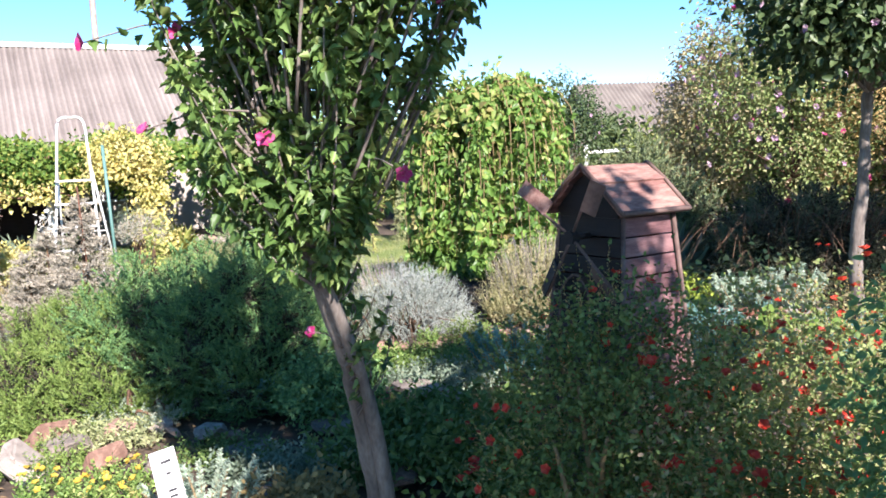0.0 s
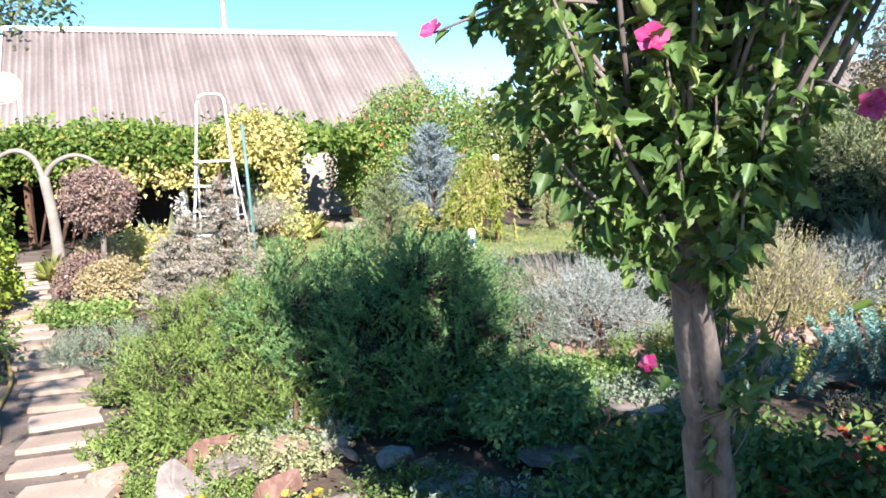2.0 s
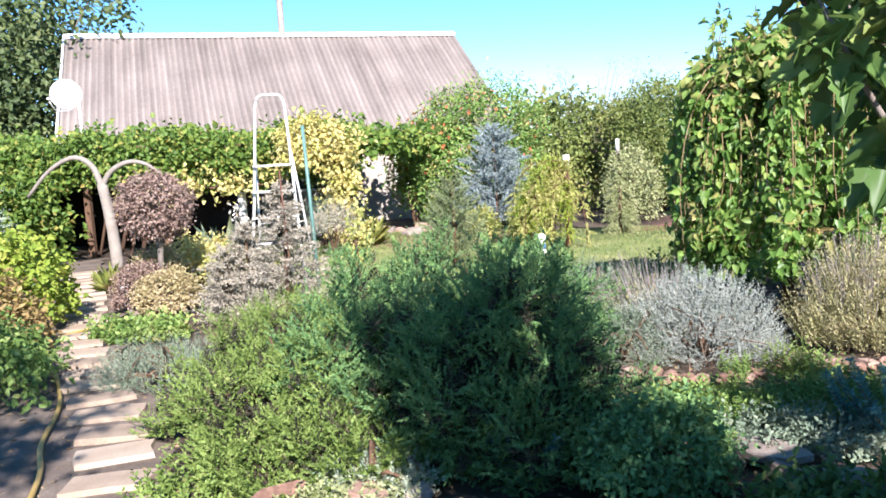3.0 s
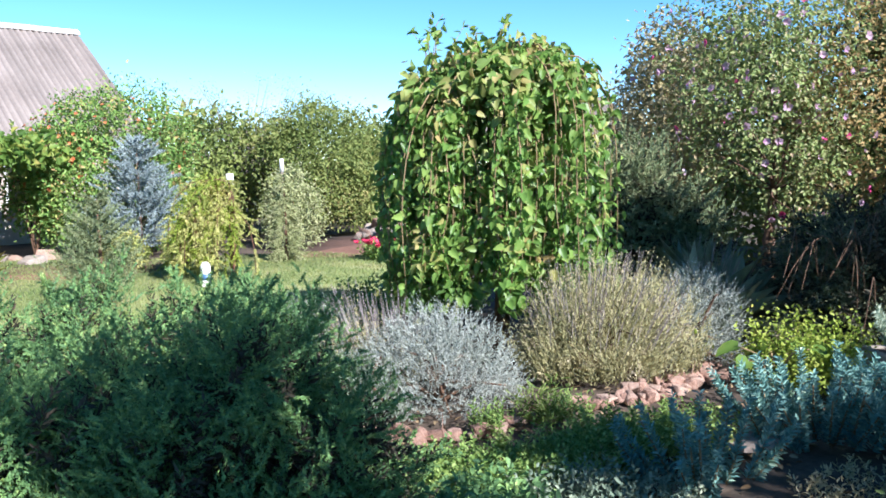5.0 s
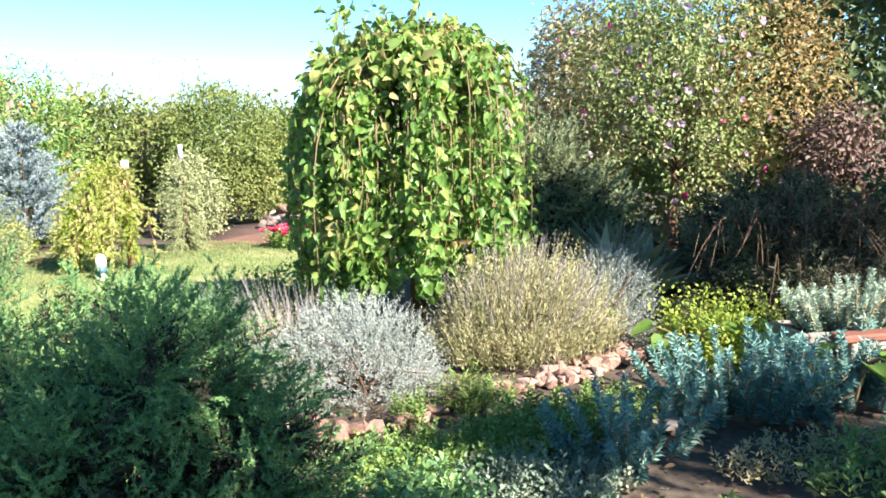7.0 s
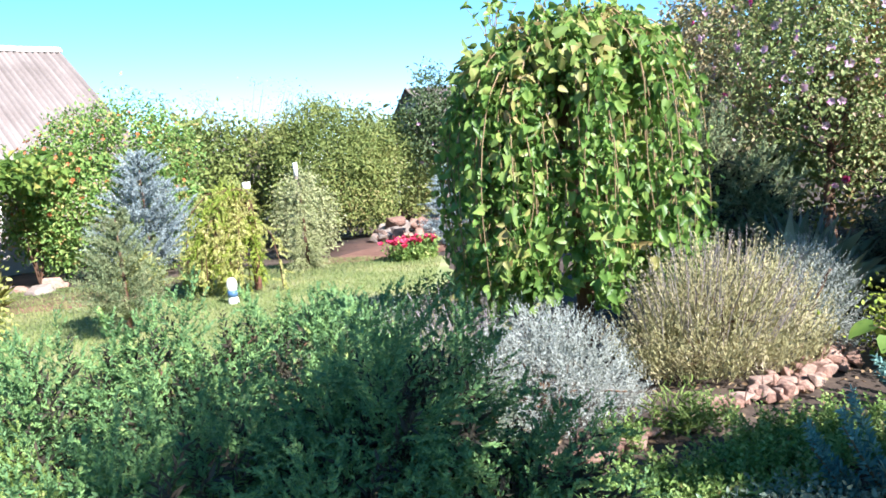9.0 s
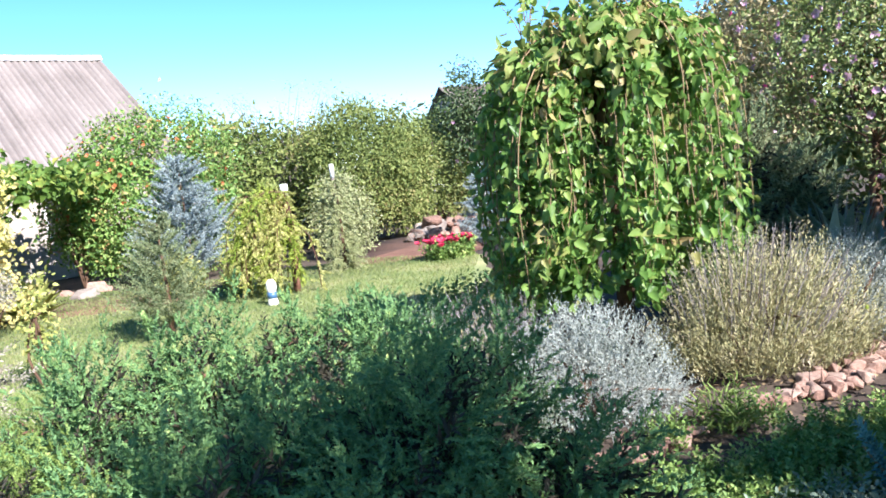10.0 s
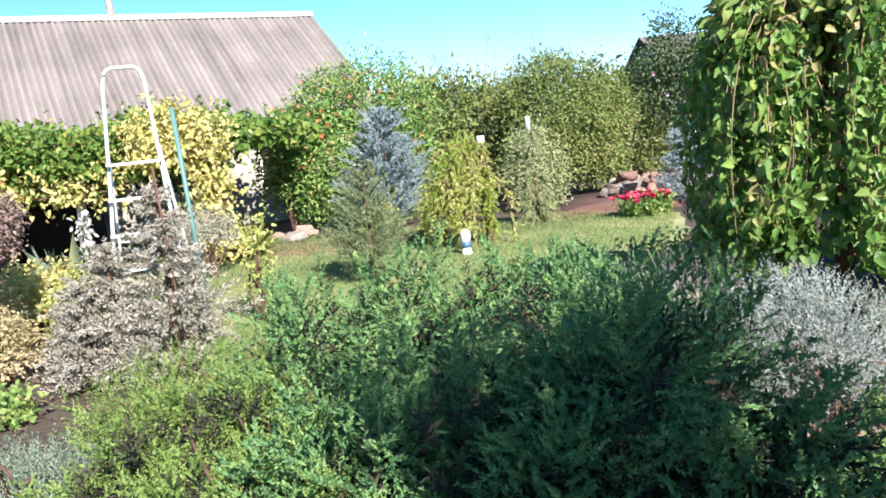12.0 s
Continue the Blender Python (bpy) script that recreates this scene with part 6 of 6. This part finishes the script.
# stem post on the lawn with climbing shoots
tp = thing("thin_stake", -6.7, 16.9, 0, "thin pale wooden stake with a few vine leaves", "stake")
arr_part("shaft", tube([(0, 0, 0), (0.02, 0, 1.6)], 0.025, 6), M["twig"], tp)

# ball topiary with cushions at its foot, pots
bt = thing("ball_topiary", -6.66, 10.5, 0, "purple-brown barberry clipped into a ball on a stem", "topiary")
rr = np.random.default_rng(131)
p, o = shell(rr, 620, (0.42, 0.42, 0.36), -1, 0.3, 0.05)
arr_part("crown", leafy(rr, p + [0, 0, 1.2], o, 14, 0.04, 0.036, 0.022), L["barberry"], bt)
arr_part("stem", tube(curve_pts([(0.05, 0, 0), (0.0, 0, 0.4), (0.03, 0, 0.95)], 6), 0.035, 8), M["bark"], bt)
for x, y, rx, rz, mt, sd, lb in ((-6.8, 10.3, 0.32, 0.34, "barberry", 132, "purple-brown clipped barberry cushion"), (-6.38, 10.15, 0.36, 0.3, "tan", 133, "tan-coloured clipped cushion shrub"), (-7.0, 10.9, 0.35, 0.42, "tan", 134, "brownish clipped cushion shrub")):
    shrub("clipped_cushion", lb, "shrub", x, y, (rx, rx, rz), L[mt], 330, 14, 0.035, 0.034, 0.02, seed=sd, cz=rz * 0.6, amp=0.06, depth=0.25)
shrub("yellow_shrub", "yellow-leaved low shrub behind the topiary", "shrub", -6.9, 11.9, (0.5, 0.4, 0.4), L["gold"], 170, 13, 0.06, 0.06, 0.035, seed=135)
shrub("yellow_shrub", "yellow-green shrub by the dwarf spruce", "shrub", -6.1, 11.4, (0.4, 0.4, 0.35), L["weep"], 150, 13, 0.06, 0.06, 0.035, seed=136)
pot = thing("plant_pot", -7.25, 10.75, 0, "white and blue glazed plant pot", "pot")
v = np.array([[q_ * math.cos(a), q_ * math.sin(a), zz] for q_, zz in ((0.0, 0.0), (0.1, 0), (0.13, 0.2), (0.145, 0.2), (0.145, 0.24), (0.12, 0.24), (0.11, 0.2), (0, 0.2)) for a in np.arange(16) / 16 * 6.283])
i, j = np.meshgrid(np.arange(7), np.arange(16), indexing="ij")
q = np.stack([i * 16 + j, i * 16 + (j + 1) % 16, (i + 1) * 16 + (j + 1) % 16, (i + 1) * 16 + j], -1).reshape(-1, 4)
arr_part("bowl", (v, [q]), M["white"], pot, smooth=True)
arr_part("glaze_band", tube([(0, 0, 0.17), (0, 0, 0.198)], 0.135, 16), M["blue"], pot, "blue glazed band")
for x, y, s in ((-7.35, 11.2, 0.3), (-7.15, 11.0, 0.22), (-6.7, 10.0, 0.2)):
    stone(big_stones[1], x, y, s, 0.0, "garden_rock", "pale block of stone at the path edge", "bed rocks")

# white forked pole arch over the path end
ar = thing("forked_pole", -9.58, 13.6, 0, "pale whitewashed forked pole with two curved arms", "pole")
arr_part("pole", tube(curve_pts([(0.1, 0, 0), (0.05, 0, 0.8), (-0.05, 0, 1.45)], 8), [0.11, 0.1, 0.095, 0.09, 0.09, 0.085, 0.085, 0.08], 10), M["concrete"], ar, smooth=True)
arr_part("arm", tube(curve_pts([(-0.05, 0, 1.4), (-0.2, 0, 1.75), (-0.5, -0.05, 1.9), (-0.95, -0.1, 1.7), (-1.35, -0.15, 1.3)], 16), np.linspace(0.055, 0.026, 16), 8), M["concrete"], ar, smooth=True)
arr_part("arm", tube(curve_pts([(-0.05, 0, 1.4), (0.15, 0, 1.65), (0.45, 0.05, 1.78), (0.75, 0.1, 1.72), (1.0, 0.15, 1.5)], 16), np.linspace(0.05, 0.024, 16), 8), M["concrete"], ar, smooth=True)

# ---- the vine pergola before the house ----
pg = thing("pergola", -9.0, 16.2, 0, "low wooden pergola carrying grape vines", "pergola", turn=8)
for k in range(5):
    part("post", box_bm(0.12, 0.12, 1.95, (-4.2 + k * 1.55, 0, 0.975)), M["white"] if k == 3 else M["brown_bark"], pg, bevel=0.01)
for yy in (-0.1, 1.2):
    arr_part("beam", tube([(-4.6, yy, 2.0), (2.6, yy, 2.0)], 0.05, 6), M["brown_bark"], pg)
for k in range(10):
    arr_part("rafter", tube([(-4.4 + k * 0.75, -0.3, 2.07), (-4.4 + k * 0.75, 2.6, 2.15)], 0.03, 5), M["brown_bark"], pg)


def vine_band(x0, y0, x1, y1, zlo, zhi, deep, mat, seed, n, label, per=13, ln=0.13, name="grape_vine"):
    """A hanging band of vine leaves along a line."""
    rr = np.random.default_rng(seed)
    th = thing(name, x0, y0, 0, label, "vine")
    t = rr.random(n)
    edge = 0.12 * np.sin(t * 17 + seed) + 0.1 * np.sin(t * 41 + 2 * seed)
    p = np.stack([(x1 - x0) * t, (y1 - y0) * t + rr.uniform(-deep, deep, n), zlo + edge + (zhi - zlo) * rr.random(n) ** 0.8], 1)
    o = np.tile([0.15, -0.9, 0.35], (n, 1))
    arr_part("leaves", leafy(rr, p, o, per, 0.12, ln, ln * 0.85, LOBED, droop=0.6), mat, th)
    line = np.stack([np.linspace(0, x1 - x0, 20), np.linspace(0, y1 - y0, 20), (zlo + zhi) / 2 + 0.1 * np.sin(np.arange(20))], 1)
    arr_part("stem", tube(line, 0.02, 5), M["brown_bark"], th)
    return th


vine_band(-14.6, 15.4, -9.6, 16.0, 1.45, 2.2, 0.6, L["vine"], 141, 620, "green grape vine covering the pergola", 20, 0.1)
vine_band(-9.8, 16.0, -6.3, 16.6, 1.4, 2.12, 0.6, L["vine"], 142, 520, "green grape vine along the pergola edge", 20, 0.1)
vine_band(-14.4, 17.6, -5.4, 18.9, 1.95, 2.15, 2.0, L["vine"], 146, 900, "grape vine roof between pergola and house", 10, 0.16)
vine_band(-10.6, 15.4, -7.6, 15.9, 1.22, 1.45, 0.25, L["gold"], 143, 48, "yellowing vine trailing on the pergola beam", 16, 0.09)
rr = np.random.default_rng(145)
gv = thing("yellow_vine", -6.97, 15.6, 0, "bright yellow autumn vine hanging from the pergola", "vine")
p, o = shell(rr, 125, (0.68, 0.45, 0.5), -0.6, 0.6, 0.35)
p[:, 0] += 0.25
p2 = np.stack([rr.normal(size=90) * 0.14 + 0.75, rr.normal(size=90) * 0.12, rr.uniform(0.2, 1.7, 90)], 1)
arr_part("leaves", leafy(rr, np.concatenate([p + [0, 0, 1.85], p2]), np.concatenate([o, np.tile([0.1, -1.0, 0.2], (90, 1))]), 20, 0.1, 0.085, 0.07, LOBED, droop=0.6), L["gold"], gv)
arr_part("stem", tube(curve_pts([(0.7, 0.1, 0), (0.75, 0.05, 1.2), (0.3, 0, 1.95)], 8), 0.03, 6), M["brown_bark"], gv)

# what stands in the shade beneath
rr = np.random.default_rng(147)
for k in range(22):
    stone(big_stones[k % 6], rr.uniform(-8.6, -5.6), rr.uniform(18.0, 18.9), rr.uniform(0.25, 0.5), -0.02, "rockery_stone", "pale pinkish stone heaped in the pergola's shade", "rockery stones")
for k in range(7):
    pr = thing("timber_pole", -11.6 + k * 0.16, 16.0 + 0.1 * (k % 3), 0, "dark wooden pole leaning under the pergola", "pole", "leaning poles")
    arr_part("shaft", tube([(0, 0, 0), (0.25 + 0.05 * (k % 4), 0.35, 1.7)], 0.03, 6), M["brown_bark"], pr)
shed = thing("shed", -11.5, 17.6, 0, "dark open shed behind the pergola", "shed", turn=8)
part("back_wall", box_bm(4.6, 0.12, 2.0, (0, 0.6, 1.0)), M["dark_and_shaded_wood"], shed)
part("side_wall", box_bm(0.12, 1.6, 2.0, (-2.3, -0.15, 1.0)), M["dark_and_shaded_wood"], shed)
part("roof", box_bm(4.9, 2.0, 0.08, (0, -0.2, 2.05)), M["grey_roof"], shed)

# left of the path
shrub("lime_shrub", "lime green broad-leaved shrub beside the path", "shrub", -7.55, 9.2, (0.5, 0.5, 0.6), L["lime"], 260, 13, 0.07, 0.075, 0.05, seed=151, cz=0.4)
shrub("brown_shrub", "russet and green low shrub beside the path", "shrub", -6.8, 8.0, (0.45, 0.45, 0.4), L["rust"], 180, 13, 0.07, 0.06, 0.035, seed=152)
shrub("leafy_border", "mixed green border plants beside the path", "shrub", -6.2, 7.0, (0.7, 0.55, 0.3), L["herb"], 280, 13, 0.07, 0.06, 0.035, seed=153)
nt = thing("netting_cone", -10.7, 12.1, 0, "grey-green shade netting draped over a shrub like a cone", "netting")
bm = bmesh.new()
bmesh.ops.create_cone(bm, cap_ends=False, segments=40, radius1=0.75, radius2=0.1, depth=1.3, matrix=Matrix.Translation((0, 0, 0.65)))
bmesh.ops.subdivide_edges(bm, edges=bm.edges, cuts=4)
for v in bm.verts:
    a = math.atan2(v.co.y, v.co.x)
    k = 1 + 0.1 * math.sin(a * 9 + v.co.z * 2) + 0.05 * math.sin(a * 23)
    v.co.x, v.co.y = v.co.x * k, v.co.y * k
ob = part("net", bm, M["tarp"], nt)
ob.modifiers.new("thick", "SOLIDIFY").thickness = 0.01
shrub("grey_shrub", "grey-green shrub beside the netting", "shrub", -10.6, 11.2, (0.9, 0.8, 1.0), L["greygreen"], 360, 13, 0.1, 0.07, 0.04, seed=154, cz=0.7)
tree("walnut_tree", "big leafy tree at the house gable", -18.2, 22.3, [(0, 0, 0), (0.1, 0, 1.5), (0, 0, 2.8)], (0.22, 0.15), [((0, 0, 5.2), (3.2, 2.6, 2.8), 0.6), ((-0.2, -1.6, 3.0), (2.6, 1.8, 1.9), 0.4)], L["far"], 155, n=900, per=13, spread=0.3, ln=0.2, wd=0.12)
shrub("vine_bank", "bank of vines beside the path's end", "shrub", -13.2, 14.2, (1.9, 1.2, 1.2), L["vine"], 500, 13, 0.2, 0.13, 0.1, LOBED, seed=156, cz=0.8)

# ---- far middle: trumpet vine, hedge arch, rockery, spinney ----
shrub("trumpet_vine", "domed trumpet vine with orange flowers and russet tips", "shrub", -4.85, 19.9, (1.5, 1.0, 1.5), L["trumpet"], 1100, 22, 0.13, 0.075, 0.042, seed=161, cz=1.4, low=-0.8, stems=12, flowers=(L["orange"], 150, 0.085, "orange trumpet flower"))
shrub("russet_vine", "russet-tinted vine on the dome's flank", "shrub", -6.05, 19.5, (0.5, 0.45, 0.9), L["trumpet"], 190, 13, 0.12, 0.09, 0.05, seed=162, cz=1.2, low=-0.8)
shrub("hedge_arch", "tall rounded hedge of fine green leaves", "hedge", -0.6, 22.0, (1.7, 1.4, 1.6), L["copse"], 1200, 24, 0.15, 0.075, 0.04, seed=164, cz=1.4, low=-0.8, hole=(-1.45, 0.42, 1.95))
shrub("hedge_arch", "tall green hedge joining the rockery", "hedge", 1.7, 25.2, (1.4, 1.2, 1.4), L["copse"], 800, 24, 0.15, 0.075, 0.04, seed=165, cz=1.2, low=-0.8)
shrub("pale_bush", "pale green bush beside the blue conifer", "shrub", -1.3, 19.3, (0.48, 0.5, 0.85), L["sagegreen"], 380, 15, 0.1, 0.06, 0.03, seed=166, cz=0.7, low=-0.7)
shrub("back_bush", "dull green bush behind the blue spruce", "shrub", -2.9, 23.0, (1.6, 1.2, 1.6), L["copse"], 500, 13, 0.2, 0.13, 0.07, seed=167, cz=1.3, low=-0.8, hole=(1.0, 0.4, 1.95))
bt2 = thing("bare_tree", -2.2, 24.5, 0, "half-bare twiggy tree behind the hedge", "tree")
rr = np.random.default_rng(168)
tips = rr.normal(size=(110, 3)) * [1.3, 0.8, 0.35] + [0, 0, 3.05]
limb_parts("limb", limb_set(rr, (0, 0, 0.6), tips, 0.022, 0.004, 0.3), M["bark"], bt2)
arr_part("trunk", tube([(0, 0, 0), (0, 0, 0.7)], 0.08, 8), M["bark"], bt2)
arr_part("crown", leafy(rr, tips * [0.97, 0.97, 0.98], unit(tips - [0, 0, 2.0]), 14, 0.14, 0.06, 0.025), L["greygreen"], bt2)
for k in range(46):
    stone(big_stones[k % 6], rr.uniform(0.1, 2.4), rr.uniform(19.6, 21.6), rr.uniform(0.3, 0.75), 0.12 * rr.random() * (k % 3), "rockery_stone", "pinkish rockery stone heaped behind the bed", "rockery stones")
conifer("blue_conifer", "small blue conifer at the rockery's end", 1.2, 18.3, 1.4, 0.45, L["bluespruce"], 169, 22, 16, 0.2, 0.045, 0.018, 0.3, narrow=0.6)
tree("purple_hibiscus", "tall shrub with small purple flowers behind the rockery", 2.6, 24.0, [(0, 0, 0), (0, 0, 0.8), (0.1, 0, 1.4)], (0.07, 0.05), [((0, 0, 2.5), (1.0, 0.9, 1.3), 1.0)], L["dark"], 170, n=420, per=13, spread=0.13, ln=0.09, wd=0.05, flowers=[(L["palepink"], 26, 0.12, "pale purple flower")])
for k, (x, y, rx, rz, mt) in enumerate([(-3.5, 31, 4, 1.7, "copse"), (3.5, 31, 3.5, 1.7, "far"), (14, 30, 4, 1.9, "copse"), (18, 24, 4, 2.6, "far"), (-24, 26, 4, 3.0, "far"), (7.0, 27.5, 2.0, 1.3, "copse"), (22, 16, 4, 3, "far"), (-22, 14, 4, 3, "far")]):
    shrub("far_thicket", "distant green thicket behind the garden", "thicket", x, y, (rx, 2.0, rz), L[mt], 520, 12, 0.35, 0.26, 0.15, seed=180 + k, cz=rz * 0.5, low=-0.5, stems=4)

# ---- the right-hand border ----
tree("old_rose_of_sharon", "old rose of Sharon tree with a pale trunk and dark crown", 3.14, 7.42, [(0.04, 0, 0), (-0.02, 0, 0.7), (0.03, 0, 1.4), (0.05, 0, 2.1)], (0.058, 0.042),
     [((0.35, -0.15, 3.0), (1.1, 0.68, 0.85), 0.8), ((-0.3, -0.45, 2.7), (0.55, 0.4, 0.45), 0.3)], L["dark"], 191, n=1150, per=13, spread=0.12, ln=0.075, wd=0.05, flowers=[(L["palepink"], 40, 0.08, "pale pink mallow flower")], limbs=30)
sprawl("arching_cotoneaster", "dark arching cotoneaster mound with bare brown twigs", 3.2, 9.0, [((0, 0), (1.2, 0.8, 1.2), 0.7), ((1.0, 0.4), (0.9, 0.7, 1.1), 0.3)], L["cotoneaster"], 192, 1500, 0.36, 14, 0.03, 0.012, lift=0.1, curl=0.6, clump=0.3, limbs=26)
rr = np.random.default_rng(202)
ct = thing("arching_twigs", 3.2, 8.9, 0, "bare tan arching twigs over the cotoneaster", "shrub")
for k in range(70):
    bx, by = rr.uniform(-0.9, 1.3), rr.uniform(-0.65, 0.1)
    bz = 1.1 * math.sqrt(max(0.1, 1 - (bx / 1.7) ** 2 - (by / 0.9) ** 2))
    out = np.array([bx * 0.35 + rr.normal() * 0.2, -0.3 + rr.normal() * 0.12, 0.0])
    reach = rr.uniform(0.5, 1.0)
    arr_part("twig", tube(curve_pts([(bx, by, bz * 0.75), (bx + out[0] * 0.4 * reach, by + out[1] * 0.4 * reach, bz + 0.05), (bx + out[0] * reach, by + out[1] * reach, bz - 0.08), (bx + out[0] * 1.5 * reach, by + out[1] * 1.4 * reach, bz - rr.uniform(0.2, 0.4))], 9), np.linspace(0.005, 0.002, 9), 4), M["brown_bark"], ct)
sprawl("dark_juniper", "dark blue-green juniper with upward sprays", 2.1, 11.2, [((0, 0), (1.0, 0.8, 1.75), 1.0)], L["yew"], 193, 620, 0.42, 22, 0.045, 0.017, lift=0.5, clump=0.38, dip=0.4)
tree("flowering_hibiscus", "tall hibiscus covered in pale pink flowers", 4.35, 12.2, [(0, 0, 0), (0, 0, 0.7), (0.05, 0, 1.2)], (0.08, 0.05), [((0, 0, 2.6), (1.15, 1.0, 1.7), 0.8), ((0.5, -0.3, 1.3), (0.8, 0.6, 0.7), 0.2)], L["light"], 194, n=1000, per=14, spread=0.1, ln=0.058, wd=0.04, shape=LOBED,
     flowers=[(L["palepink"], 150, 0.1, "pale pink mallow flower"), (L["pink"], 30, 0.1, "magenta mallow flower")], bark=M["brown_bark"])
shrub("tan_shrub", "yellowing feathery shrub behind the mulberry", "shrub", 3.65, 13.6, (0.75, 0.7, 1.5), L["tan"], 620, 13, 0.14, 0.075, 0.035, seed=195, cz=2.0, low=-0.8, flowers=(L["palepink"], 26, 0.1, "pale pink mallow flower"))
shrub("tan_shrub", "golden brown shrub in autumn colour", "shrub", 5.6, 12.0, (0.9, 0.8, 1.7), L["rust"], 760, 14, 0.13, 0.058, 0.03, seed=196, cz=1.9, low=-0.8)
shrub("purple_shrub", "dark purple-leaved shrub in the border", "shrub", 5.75, 10.9, (0.5, 0.45, 0.5), L["purple"], 200, 13, 0.11, 0.07, 0.04, seed=197, cz=1.4, low=-0.8)
shrub("green_backdrop", "green hedge shrubs behind the border", "hedge", 7.2, 12.5, (1.8, 1.2, 2.6), L["far"], 700, 13, 0.22, 0.15, 0.08, seed=198, cz=1.8, low=-0.8)
shrub("green_backdrop", "dark green hedge shrubs beside the border", "hedge", 7.4, 8.4, (1.3, 1.4, 1.3), L["far"], 500, 13, 0.2, 0.12, 0.07, seed=199, cz=0.9, low=-0.8)
shrub("green_backdrop", "dull green hedge behind the cotoneaster", "hedge", 5.5, 15.2, (1.4, 1.2, 2.2), L["copse"], 600, 13, 0.2, 0.14, 0.07, seed=200, cz=1.6, low=-0.8)
shrub("green_backdrop", "dark green hedge shrubs closing the border", "hedge", 5.6, 8.7, (1.1, 1.0, 1.2), L["dark"], 500, 13, 0.16, 0.1, 0.06, seed=203, cz=0.8, low=-0.8)
herbs(4.2, 7.2, (1.0, 0.6), 201, "shaded leafy plants under the tree", L["bedding"], 300, 0.08, 0.05, 0.3)

# unseen trees behind the walk, added to shade the near bed, path and border
tree("unseen_shade_tree", "unseen leafy tree added to shade the near beds", 2.15, 0.1, [(0.9, -0.8, 0), (0.8, -0.7, 1.4), (0.2, -0.3, 2.8)], (0.12, 0.08), [((-0.4, 0.05, 3.65), (0.58, 0.65, 0.55), 0.6), ((-0.45, -0.85, 3.6), (0.5, 0.5, 0.45), 0.4), ((-1.15, 0.9, 3.75), (0.3, 0.36, 0.3), 0.07), ((0.05, 2.1, 3.65), (0.42, 0.3, 0.26), 0.16), ((1.65, 0.95, 4.0), (0.75, 0.5, 0.45), 0.3)], L["dark"], 211, n=430, per=12, spread=0.14, ln=0.12, wd=0.08)
tree("unseen_shade_tree", "unseen leafy tree added to shade the path", -3.4, 0.4, [(0, 0, 0), (0.05, -0.1, 1.6), (0, 0, 2.8)], (0.13, 0.09), [((0, 0, 4.0), (1.4, 1.2, 1.0), 1.0)], L["dark"], 212, n=380, per=12, spread=0.16, ln=0.12, wd=0.08)
tree("unseen_shade_tree", "unseen leafy tree added to shade the border", 5.3, 4.9, [(0.3, -0.2, 0), (0.25, -0.1, 1.5), (0, 0.2, 2.8)], (0.12, 0.08), [((-0.1, 0.4, 3.8), (1.05, 0.8, 0.7), 1.0)], L["dark"], 213, n=240, per=12, spread=0.16, ln=0.12, wd=0.08)
